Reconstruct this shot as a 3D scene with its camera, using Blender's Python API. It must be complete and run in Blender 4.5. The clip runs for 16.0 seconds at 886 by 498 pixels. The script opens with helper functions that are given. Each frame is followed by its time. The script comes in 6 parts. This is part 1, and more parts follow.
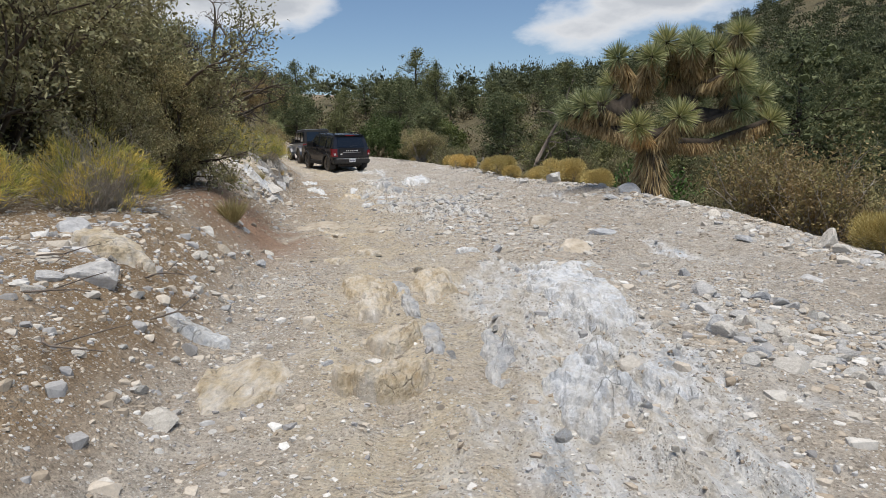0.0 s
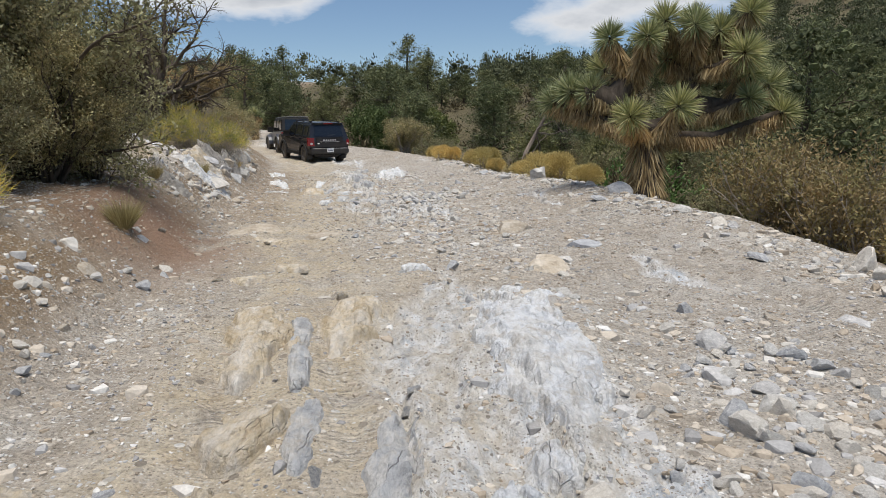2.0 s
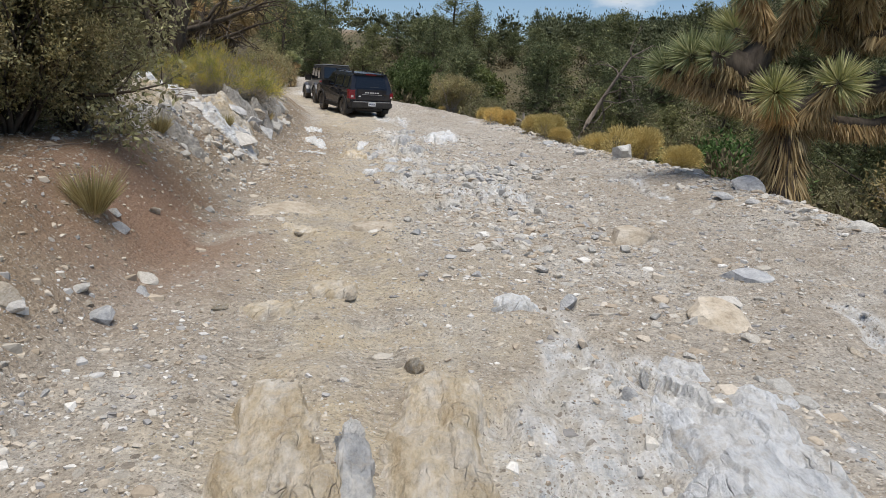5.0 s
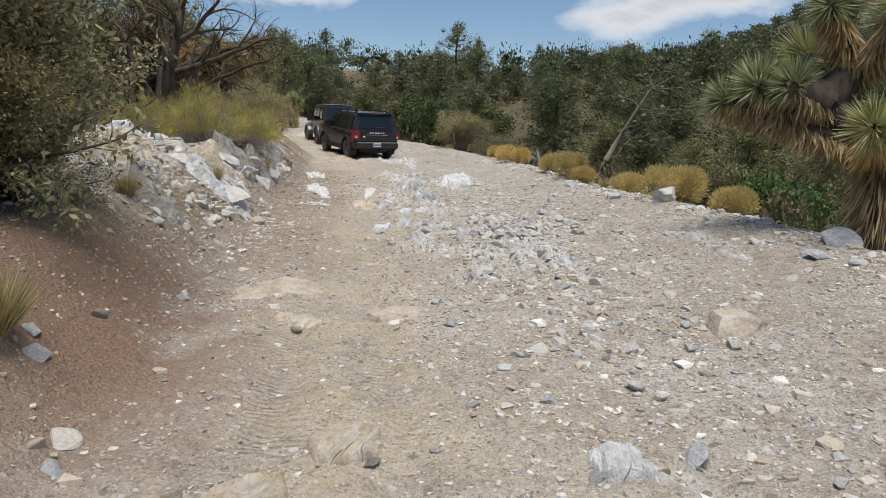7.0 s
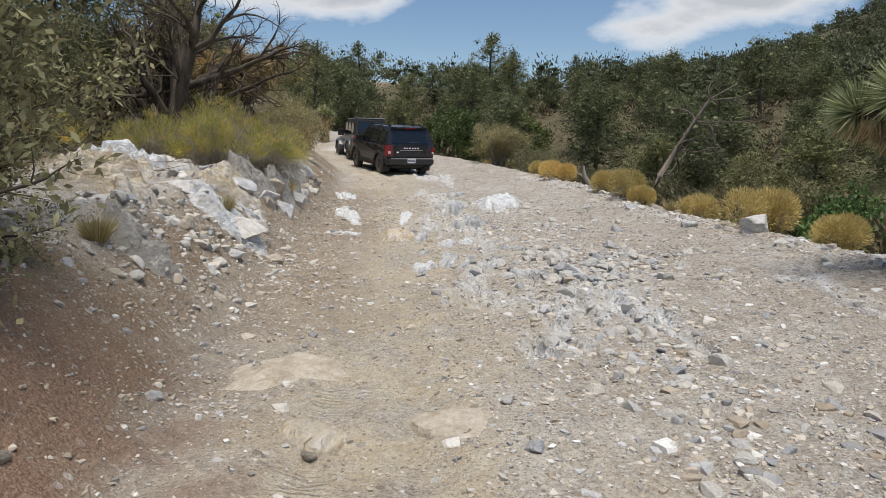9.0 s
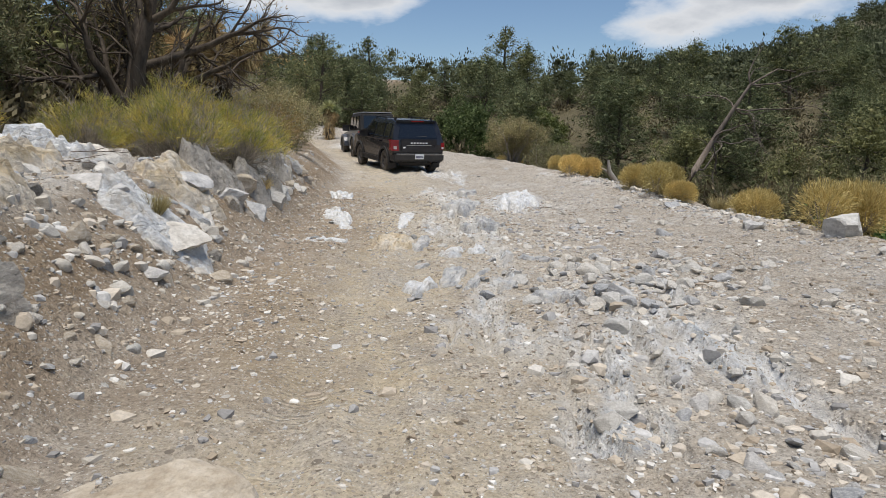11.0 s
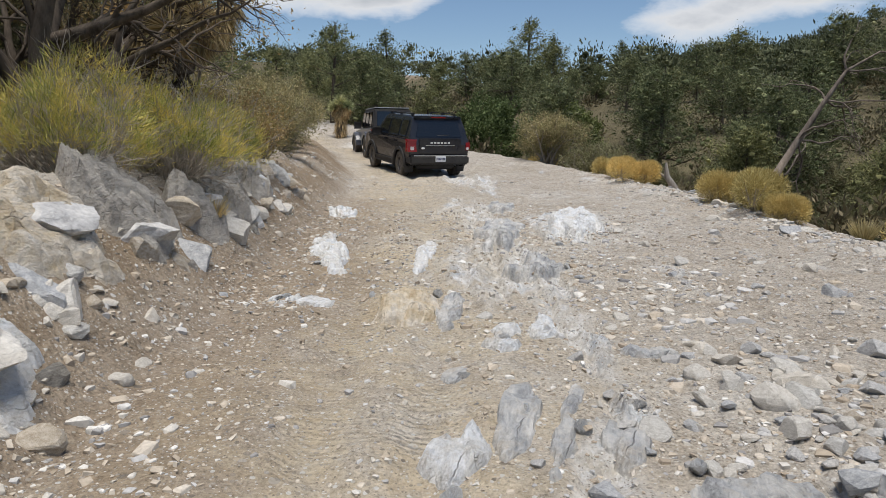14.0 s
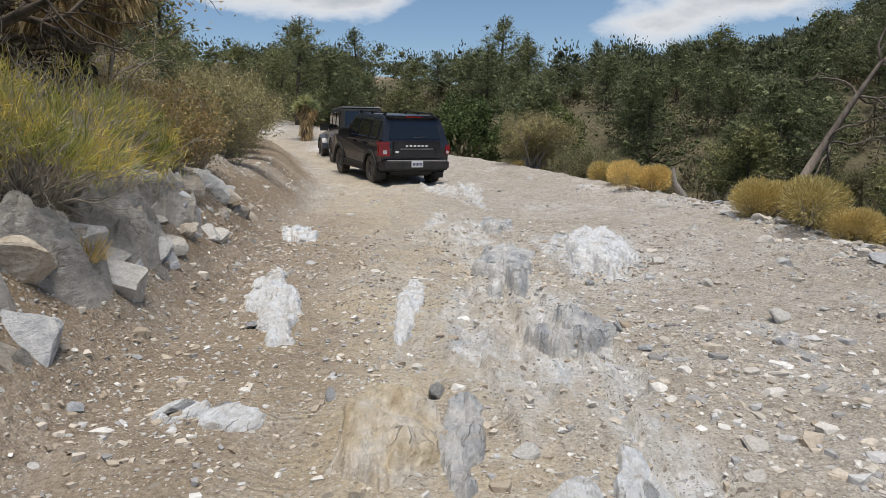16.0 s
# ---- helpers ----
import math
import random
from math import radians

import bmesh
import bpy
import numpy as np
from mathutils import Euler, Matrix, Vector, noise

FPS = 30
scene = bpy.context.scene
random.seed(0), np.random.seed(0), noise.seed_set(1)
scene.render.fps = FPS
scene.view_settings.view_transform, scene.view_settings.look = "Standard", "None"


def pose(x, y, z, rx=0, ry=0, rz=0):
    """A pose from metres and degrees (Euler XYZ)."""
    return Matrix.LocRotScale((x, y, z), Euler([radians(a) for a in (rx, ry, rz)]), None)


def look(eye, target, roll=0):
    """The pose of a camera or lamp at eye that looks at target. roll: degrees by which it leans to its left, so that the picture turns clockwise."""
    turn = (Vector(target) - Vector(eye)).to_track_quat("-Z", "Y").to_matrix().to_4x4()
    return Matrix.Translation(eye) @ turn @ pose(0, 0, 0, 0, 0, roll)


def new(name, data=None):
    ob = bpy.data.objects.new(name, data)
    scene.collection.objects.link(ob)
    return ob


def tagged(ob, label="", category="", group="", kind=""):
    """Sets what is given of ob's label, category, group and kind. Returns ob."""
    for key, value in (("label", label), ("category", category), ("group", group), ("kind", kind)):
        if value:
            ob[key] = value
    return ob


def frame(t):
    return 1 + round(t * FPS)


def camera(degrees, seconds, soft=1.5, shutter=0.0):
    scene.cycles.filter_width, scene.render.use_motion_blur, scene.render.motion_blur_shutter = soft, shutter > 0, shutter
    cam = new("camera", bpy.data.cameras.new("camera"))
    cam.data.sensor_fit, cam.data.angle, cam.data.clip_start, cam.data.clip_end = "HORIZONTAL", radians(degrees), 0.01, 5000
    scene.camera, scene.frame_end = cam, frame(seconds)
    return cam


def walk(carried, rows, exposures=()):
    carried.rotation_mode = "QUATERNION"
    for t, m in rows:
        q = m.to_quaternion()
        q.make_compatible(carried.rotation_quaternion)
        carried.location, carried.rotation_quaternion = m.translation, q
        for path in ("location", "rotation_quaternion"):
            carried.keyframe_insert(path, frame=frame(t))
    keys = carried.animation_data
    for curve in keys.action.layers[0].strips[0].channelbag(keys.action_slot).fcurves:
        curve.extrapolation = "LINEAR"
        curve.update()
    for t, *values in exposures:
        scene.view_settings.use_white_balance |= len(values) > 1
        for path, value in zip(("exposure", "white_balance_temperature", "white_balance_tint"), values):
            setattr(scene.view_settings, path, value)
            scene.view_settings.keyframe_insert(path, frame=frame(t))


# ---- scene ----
# camera: held at about standing height and moved up the track
cam = camera(64.4, 16.0, soft=0.9)
PATH = [
    (0, (0.119, 0.067, 1.428), (0.162, 2.046, 1.142), -1.6),
    (0.5, (0.255, 0.504, 1.407), (0.326, 2.478, 1.097), -1.4),
    (1, (0.423, 0.966, 1.434), (0.526, 2.936, 1.103), -1.3),
    (1.5, (0.606, 1.386, 1.461), (0.716, 3.356, 1.129), -1.2),
    (2, (0.726, 1.87, 1.436), (0.782, 3.845, 1.122), -0.9),
    (2.5, (0.798, 2.22, 1.497), (0.768, 4.196, 1.191), -0.3),
    (3, (0.706, 2.54, 1.492), (0.617, 4.512, 1.174), 0.1),
    (3.2, (0.607, 2.714, 1.49), (0.51, 4.684, 1.162), 0.2),
    (5.3, (0.108, 4.65, 1.5), (0.095, 6.602, 1.064), 3.1),
    (5.5, (0.065, 4.827, 1.482), (0.043, 6.779, 1.045), 2.8),
    (6, (-0.092, 5.276, 1.523), (-0.125, 7.232, 1.106), 2.0),
    (6.5, (-0.147, 5.678, 1.534), (-0.18, 7.641, 1.153), 1.6),
    (7, (-0.162, 6.07, 1.594), (-0.197, 8.042, 1.259), 1.5),
    (7.5, (-0.228, 6.501, 1.602), (-0.276, 8.48, 1.317), 1.4),
    (8, (-0.262, 6.927, 1.569), (-0.341, 8.908, 1.303), 1.3),
    (8.5, (-0.328, 7.376, 1.61), (-0.44, 9.353, 1.328), 1.2),
    (9, (-0.465, 7.814, 1.685), (-0.589, 9.786, 1.381), 1.2),
    (9.2, (-0.471, 7.984, 1.69), (-0.594, 9.955, 1.379), 1.3),
    (11.3, (-0.479, 10.29, 1.48), (-0.66, 12.259, 1.175), 0.6),
    (11.5, (-0.507, 10.535, 1.497), (-0.702, 12.502, 1.192), 0.7),
    (12, (-0.47, 11.096, 1.481), (-0.686, 13.064, 1.197), 0.9),
    (12.5, (-0.481, 11.637, 1.465), (-0.703, 13.607, 1.204), 1.2),
    (13, (-0.609, 12.202, 1.504), (-0.831, 14.172, 1.244), 1.1),
    (13.5, (-0.755, 12.784, 1.527), (-0.974, 14.751, 1.24), 0.8),
    (14, (-0.952, 13.293, 1.552), (-1.171, 15.256, 1.238), 0.5),
    (14.5, (-1.097, 13.857, 1.54), (-1.31, 15.819, 1.214), 0.3),
    (15, (-1.197, 14.432, 1.523), (-1.387, 16.396, 1.197), 0.0),
    (15.5, (-1.318, 15.03, 1.55), (-1.477, 16.998, 1.231), 0.0),
    (16, (-1.38, 15.642, 1.546), (-1.518, 17.614, 1.239), 0.3),
]
walk(cam, [(t, look(eye, target, roll)) for t, eye, target, roll in PATH])
scene.view_settings.exposure = -0.04


# ---- sky, clouds and sun ----
SUN_EL, SUN_AZ = radians(77), radians(165)      # azimuth from +y towards +x
sun_from = Vector((math.sin(SUN_AZ) * math.cos(SUN_EL), math.cos(SUN_AZ) * math.cos(SUN_EL), math.sin(SUN_EL)))


def make_world():
    w = bpy.data.worlds.new("sky")
    scene.world = w
    w.use_nodes = True
    nt = w.node_tree
    N, L = nt.nodes, nt.links
    N.clear()
    out, bg = N.new("ShaderNodeOutputWorld"), N.new("ShaderNodeBackground")
    sky = N.new("ShaderNodeTexSky")
    sky.sky_type, sky.sun_disc, sky.sun_elevation, sky.sun_rotation = "NISHITA", False, SUN_EL, SUN_AZ
    sky.altitude, sky.air_density, sky.dust_density, sky.ozone_density = 1800, 1.15, 0.15, 3.5
    tc = N.new("ShaderNodeTexCoord")

    def math_node(op, a, b=None, clamp=False):
        n = N.new("ShaderNodeMath")
        n.operation, n.use_clamp = op, clamp
        for i, v in enumerate((a, b)):
            if v is None:
                continue
            if isinstance(v, (int, float)):
                n.inputs[i].default_value = v
            else:
                L.new(v, n.inputs[i])
        return n.outputs[0]

    # cloud cover: drifting noise flattened towards the horizon, fuller in a few broad banks
    sep = N.new("ShaderNodeSeparateXYZ")
    L.new(tc.outputs["Generated"], sep.inputs[0])
    mp = N.new("ShaderNodeMapping")
    mp.inputs["Scale"].default_value = (6.0, 6.0, 13.0)
    mp.inputs["Location"].default_value = (3.1, 1.7, 0.4)
    L.new(tc.outputs["Generated"], mp.inputs[0])
    nz = N.new("ShaderNodeTexNoise")
    nz.inputs["Scale"].default_value, nz.inputs["Detail"].default_value, nz.inputs["Roughness"].default_value = 1.0, 9.0, 0.56
    L.new(mp.outputs[0], nz.inputs["Vector"])
    cover = math_node("MULTIPLY", math_node("SUBTRACT", nz.outputs["Fac"], 0.28), 1.5)
    for az, el, rad, gain in CLOUDS:
        d = (math.sin(radians(az)) * math.cos(radians(el)), math.cos(radians(az)) * math.cos(radians(el)), math.sin(radians(el)))
        sub = N.new("ShaderNodeVectorMath")
        sub.operation = "SUBTRACT"
        L.new(tc.outputs["Generated"], sub.inputs[0])
        sub.inputs[1].default_value = d
        mul = N.new("ShaderNodeVectorMath")
        mul.operation = "MULTIPLY"
        L.new(sub.outputs[0], mul.inputs[0])
        mul.inputs[1].default_value = (1.0, 1.0, 2.6)
        ln = N.new("ShaderNodeVectorMath")
        ln.operation = "LENGTH"
        L.new(mul.outputs[0], ln.inputs[0])
        fall = math_node("SUBTRACT", 1.0, math_node("DIVIDE", ln.outputs["Value"], math.sin(radians(rad))), True)
        cover = math_node("ADD", cover, math_node("MULTIPLY", fall, gain))
    ramp = N.new("ShaderNodeValToRGB")
    ramp.color_ramp.elements[0].position, ramp.color_ramp.elements[1].position = 0.50, 0.80
    L.new(cover, ramp.inputs[0])
    # thick middles of the clouds are greyer than their rims
    thick = N.new("ShaderNodeValToRGB")
    e = thick.color_ramp.elements
    e[0].position, e[0].color = 0.62, (9.0, 9.1, 9.3, 1)
    e[1].position, e[1].color = 1.0, (5.2, 5.5, 6.0, 1)
    L.new(cover, thick.inputs[0])
    mix = N.new("ShaderNodeMixRGB")
    L.new(ramp.outputs[0], mix.inputs[0])
    L.new(sky.outputs[0], mix.inputs[1])
    L.new(thick.outputs[0], mix.inputs[2])
    L.new(mix.outputs[0], bg.inputs[0])
    bg.inputs[1].default_value = 0.10
    L.new(bg.outputs[0], out.inputs[0])


# azimuth, elevation, half-width in degrees, gain
CLOUDS = [(14, 9.5, 10, 0.46), (20, 11.0, 8, 0.3), (26, 12.5, 15, 0.62), (-16, 12.5, 13, 0.62), (-9, 11.0, 7, 0.35), (-25, 11.5, 9, 0.4), (-5, 20, 12, 0.4), (6, 12, 3, 0.2),
          (70, 30, 30, 0.3), (-100, 35, 30, 0.35), (180, 40, 30, 0.35)]
make_world()

sun_data = bpy.data.lights.new("sun", "SUN")
sun_data.energy, sun_data.angle, sun_data.color = 4.3, radians(34), (1.0, 0.95, 0.87)
sun = new("sun", sun_data)
sun.matrix_world = look(sun_from * 60, (0, 0, 0))


# ---- materials ----
class Nodes:
    """A small wrapper to write node materials briefly."""

    def __init__(self, name, rough=0.9, spec=0.2, metal=0.0):
        self.mat = bpy.data.materials.new(name)
        self.mat.use_nodes = True
        self.nt = self.mat.node_tree
        self.b = self.nt.nodes["Principled BSDF"]
        self.b.inputs["Roughness"].default_value = rough
        self.b.inputs["Specular IOR Level"].default_value = spec
        self.b.inputs["Metallic"].default_value = metal
        self.pos = self.nt.nodes.new("ShaderNodeNewGeometry")
        self.coord = self.nt.nodes.new("ShaderNodeTexCoord")

    def put(self, sock, v):
        if isinstance(v, bpy.types.NodeSocket):
            self.nt.links.new(v, sock)
        elif isinstance(v, (tuple, list)) and len(v) == 3 and sock.type == "RGBA":
            sock.default_value = (*v, 1)
        else:
            sock.default_value = v

    def noise(self, scale, detail=4, rough=0.6, stretch=(1, 1, 1), space="world", turn=(0, 0, 0), shift=(0, 0, 0)):
        m = self.nt.nodes.new("ShaderNodeMapping")
        self.put(m.inputs[0], self.pos.outputs["Position"] if space == "world" else self.coord.outputs["Object"])
        m.inputs["Scale"].default_value = stretch
        m.inputs["Rotation"].default_value = turn
        m.inputs["Location"].default_value = shift
        n = self.nt.nodes.new("ShaderNodeTexNoise")
        self.put(n.inputs["Vector"], m.outputs[0])
        n.inputs["Scale"].default_value, n.inputs["Detail"].default_value, n.inputs["Roughness"].default_value = scale, detail, rough
        return n.outputs["Fac"]

    def voronoi(self, scale, feature="F1", out="Distance", space="world"):
        n = self.nt.nodes.new("ShaderNodeTexVoronoi")
        self.put(n.inputs["Vector"], self.pos.outputs["Position"] if space == "world" else self.coord.outputs["Object"])
        n.feature = feature
        n.inputs["Scale"].default_value = scale
        return n.outputs[out]

    def ramp(self, fac, *stops):
        r = self.nt.nodes.new("ShaderNodeValToRGB")
        e = r.color_ramp.elements
        while len(e) < len(stops):
            e.new(0.5)
        for el, (p, c) in zip(e, stops):
            el.position = p
            el.color = (*c, 1) if isinstance(c, tuple) else (c, c, c, 1)
        self.put(r.inputs[0], fac)
        return r.outputs[0]

    def mix(self, fac, a, b, mode="MIX"):
        m = self.nt.nodes.new("ShaderNodeMixRGB")
        m.blend_type = mode
        self.put(m.inputs[0], fac)
        self.put(m.inputs[1], a)
        self.put(m.inputs[2], b)
        return m.outputs[0]

    def math(self, op, a, b=0.0, clamp=False):
        m = self.nt.nodes.new("ShaderNodeMath")
        m.operation, m.use_clamp = op, clamp
        self.put(m.inputs[0], a)
        self.put(m.inputs[1], b)
        return m.outputs[0]

    def attr(self, name):
        a = self.nt.nodes.new("ShaderNodeAttribute")
        a.attribute_name = name
        return a.outputs["Fac"]

    def island(self):
        return self.pos.outputs["Random Per Island"]

    def rand(self):
        return self.nt.nodes.new("ShaderNodeObjectInfo").outputs["Random"]

    def bump(self, height, strength=0.4, dist=0.02):
        b = self.nt.nodes.new("ShaderNodeBump")
        b.inputs["Strength"].default_value, b.inputs["Distance"].default_value = strength, dist
        self.put(b.inputs["Height"], height)
        self.put(self.b.inputs["Normal"], b.outputs[0])
        return self

    def color(self, c):
        self.put(self.b.inputs["Base Color"], c)
        return self

    def rough(self, v):
        self.put(self.b.inputs["Roughness"], v)
        return self


def mat_ground():
    m = Nodes("ground_dirt", 0.95, 0.1)
    big, mid, fine = m.noise(0.55, 3), m.noise(2.6, 6, 0.68), m.noise(42, 4, 0.75)
    sand = m.ramp(big, (0.3, (0.48, 0.422, 0.352)), (0.55, (0.57, 0.525, 0.462)), (0.75, (0.66, 0.632, 0.588)))
    sand = m.mix(m.ramp(mid, (0.36, 0.75), (0.62, 0.0)), sand, (0.42, 0.355, 0.28))
    sand = m.mix(1.0, sand, m.ramp(fine, (0.30, 0.36), (0.46, 0.95), (0.54, 1.04), (0.70, 1.42)), "MULTIPLY")
    sand = m.mix(0.75, sand, m.ramp(m.noise(9, 8, 0.8), (0.32, 0.45), (0.5, 1.0), (0.68, 1.3)), "MULTIPLY")
    # bedrock: white, blue-grey and buff strata standing on edge along the track
    strata = m.noise(1.0, 8, 0.74, (4.2, 1.1, 3.0), turn=(0, 0, 0.12))
    rock = m.ramp(strata, (0.28, (0.26, 0.29, 0.33)), (0.40, (0.54, 0.57, 0.60)), (0.48, (0.84, 0.84, 0.84)), (0.58, (0.60, 0.57, 0.52)), (0.66, (0.86, 0.86, 0.85)), (0.80, (0.48, 0.51, 0.55)))
    rock = m.mix(0.8, rock, m.ramp(m.noise(17, 6, 0.75, (1, 0.4, 1)), (0.28, 0.6), (0.48, 1.0), (0.75, 1.2)), "MULTIPLY")
    dusty = m.ramp(m.noise(5.5, 6, 0.72), (0.46, 0.0), (0.64, 0.75))
    col = m.mix(m.math("MULTIPLY", m.attr("rock"), m.math("SUBTRACT", 1.0, m.math("MULTIPLY", dusty, 0.9))), sand, rock)
    col = m.mix(m.math("MULTIPLY", m.attr("ochre"), m.ramp(m.noise(2.2, 5, 0.7), (0.38, 0.1), (0.6, 0.8))), col, m.mix(0.8, m.ramp(m.noise(8, 5), (0.3, (0.56, 0.445, 0.29)), (0.7, (0.71, 0.62, 0.46))), m.ramp(fine, (0.3, 0.7), (0.7, 1.25)), "MULTIPLY"))
    col = m.mix(m.attr("litter"), col, m.ramp(m.math("ADD", m.math("MULTIPLY", fine, 0.6), m.math("MULTIPLY", mid, 0.4)), (0.3, (0.135, 0.093, 0.056)), (0.5, (0.285, 0.205, 0.128)), (0.68, (0.43, 0.335, 0.22))))
    col = m.mix(m.math("MULTIPLY", m.attr("red"), 1.0), col, m.ramp(m.noise(60, 5, 0.8), (0.3, (0.13, 0.078, 0.054)), (0.5, (0.31, 0.20, 0.138)), (0.7, (0.50, 0.365, 0.265))))
    col = m.mix(m.math("MULTIPLY", m.attr("duff"), 0.85), col, m.ramp(mid, (0.35, (0.055, 0.052, 0.032)), (0.65, (0.135, 0.125, 0.075))))
    # strewn grit: pale and dark chips at two sizes
    heights = []
    for scale, share, size, depth in ((70, 0.58, 0.36, 0.4), (30, 0.70, 0.33, 0.7), (12, 0.88, 0.30, 1.1)):
        chip = m.nt.nodes.new("ShaderNodeSeparateColor")
        m.put(chip.inputs[0], m.voronoi(scale, out="Color"))
        near = m.voronoi(scale)
        grit = m.math("MULTIPLY", m.math("LESS_THAN", near, size), m.math("GREATER_THAN", chip.outputs[0], share))
        grit = m.math("MULTIPLY", grit, m.math("SUBTRACT", 1.0, m.math("MAXIMUM", m.attr("duff"), m.math("MULTIPLY", m.attr("red"), 0.85))))
        col = m.mix(m.math("MULTIPLY", grit, 0.85), col, m.ramp(chip.outputs[1], (0.0, (0.22, 0.19, 0.155)), (0.35, (0.38, 0.33, 0.27)), (0.6, (0.54, 0.50, 0.44)), (0.9, (0.76, 0.74, 0.70))))
        heights.append(m.math("MULTIPLY", grit, depth))
    m.color(col)
    h = m.math("ADD", m.math("MULTIPLY", fine, 0.6), m.math("MULTIPLY", m.noise(11, 6, 0.7), 1.4))
    for g in heights:
        h = m.math("ADD", h, g)
    h = m.math("ADD", h, m.math("MULTIPLY", m.math("MULTIPLY", strata, m.attr("rock")), 1.3))
    # lugs pressed into the dust of the wheel tracks
    wv = m.nt.nodes.new("ShaderNodeTexWave")
    m.put(wv.inputs["Vector"], m.pos.outputs["Position"])
    wv.bands_direction = "Y"
    wv.inputs["Scale"].default_value, wv.inputs["Distortion"].default_value, wv.inputs["Detail"].default_value = 5.2, 7.0, 4.0
    h = m.math("ADD", h, m.math("MULTIPLY", m.math("MULTIPLY", wv.outputs["Fac"], m.attr("track")), m.ramp(m.noise(1.3, 4), (0.42, 0.0), (0.62, 0.6))))
    m.bump(h, 1.0, 0.045)
    return m.mat


def mat_stone(name, stops, stain=(0.55, 0.45, 0.32), stain_amount=0.5):
    m = Nodes(name, 0.9, 0.2)
    n = m.noise(5, 6, 0.65, (1, 1, 2.5), "object")
    col = m.ramp(n, *stops)
    col = m.mix(m.math("MULTIPLY", m.rand(), stain_amount), col, stain)
    col = m.mix(0.6, col, m.ramp(m.noise(30, 5, 0.7, space="object"), (0.28, 0.5), (0.5, 0.95), (0.75, 1.25)), "MULTIPLY")
    col = m.mix(0.5, col, m.ramp(m.rand(), (0.0, 0.62), (1.0, 1.15)), "MULTIPLY")
    m.color(col)
    m.bump(m.math("ADD", m.noise(14, 6, 0.65, (1, 1, 2), "object"), m.math("MULTIPLY", m.noise(60, 3, space="object"), 0.4)), 0.6, 0.03)
    return m.mat


def mat_leaf(name, dark, mid, light, rough=0.65, patch=None, grain=1.6, depth=0.45):
    m = Nodes(name, rough, 0.2)
    col = m.ramp(m.island(), (0.0, dark), (0.5, mid), (1.0, light))
    if patch:
        col = m.mix(m.ramp(m.noise(4.5, 3, space="object"), (0.45, 0.0), (0.6, 0.85)), col, patch)
    col = m.mix(depth, col, m.ramp(m.noise(grain, 3, space="object"), (0.3, 0.5), (0.5, 0.95), (0.7, 1.45)), "MULTIPLY")
    col = m.mix(0.7, col, m.ramp(m.rand(), (0.0, (0.72, 0.76, 0.72)), (0.5, (1.0, 1.0, 1.0)), (1.0, (1.35, 1.2, 1.0))), "MULTIPLY")
    m.color(col)
    tr, mx = m.nt.nodes.new("ShaderNodeBsdfTranslucent"), m.nt.nodes.new("ShaderNodeMixShader")
    m.put(tr.inputs["Color"], col)
    mx.inputs[0].default_value = 0.24
    m.put(mx.inputs[1], m.b.outputs[0])
    m.put(mx.inputs[2], tr.outputs[0])
    m.put(m.nt.nodes["Material Output"].inputs["Surface"], mx.outputs[0])
    return m.mat


def mat_bark(name, dark, light):
    m = Nodes(name, 0.95, 0.1)
    n = m.noise(9, 6, 0.7, (1, 1, 0.25), "object")
    m.color(m.ramp(n, (0.3, dark), (0.7, light)))
    m.bump(n, 0.8, 0.03)
    return m.mat


def mat_plain(name, col, rough=0.5, spec=0.5, metal=0.0, dust=0.0):
    m = Nodes(name, rough, spec, metal)
    c = m.mix(0.3, col, m.ramp(m.noise(9, 4, space="object"), (0.3, 0.75), (0.7, 1.2)), "MULTIPLY")
    if dust:
        c = m.mix(m.math("MULTIPLY", m.ramp(m.noise(3.5, 6, 0.7, space="object"), (0.35, 0.15), (0.75, 1.0)), dust), c, (0.52, 0.45, 0.36))
        m.rough(m.math("ADD", m.math("MULTIPLY", m.noise(4, 5, space="object"), 0.35 * dust + 0.1), rough))
    m.color(c)
    return m.mat


GROUND = mat_ground()
STONE_WHITE = mat_stone("pale_limestone", ((0.3, (0.48, 0.46, 0.43)), (0.5, (0.68, 0.66, 0.62)), (0.7, (0.82, 0.81, 0.78))), stain_amount=0.4)
STONE_GREY = mat_stone("blue_grey_limestone", ((0.3, (0.34, 0.35, 0.37)), (0.5, (0.52, 0.53, 0.545)), (0.72, (0.74, 0.735, 0.72))), stain_amount=0.28)
STONE_TAN = mat_stone("ochre_rock", ((0.3, (0.34, 0.28, 0.21)), (0.5, (0.50, 0.44, 0.36)), (0.72, (0.68, 0.63, 0.56))), stain_amount=0.25)
LEAF_OLIVE = mat_leaf("olive_leaf", (0.14, 0.137, 0.070), (0.31, 0.295, 0.15), (0.52, 0.49, 0.28), patch=(0.28, 0.24, 0.14), depth=0.6)
LEAF_PINE = mat_leaf("pine_needle", (0.085, 0.10, 0.048), (0.17, 0.19, 0.090), (0.29, 0.30, 0.15), depth=0.9)
LEAF_FAR = mat_leaf("far_needle", (0.10, 0.11, 0.056), (0.19, 0.20, 0.10), (0.31, 0.305, 0.165), patch=(0.21, 0.175, 0.10), depth=0.85)
LEAF_WOODS = mat_leaf("hill_needle", (0.075, 0.083, 0.044), (0.128, 0.138, 0.072), (0.195, 0.20, 0.11), grain=0.24, depth=0.95)
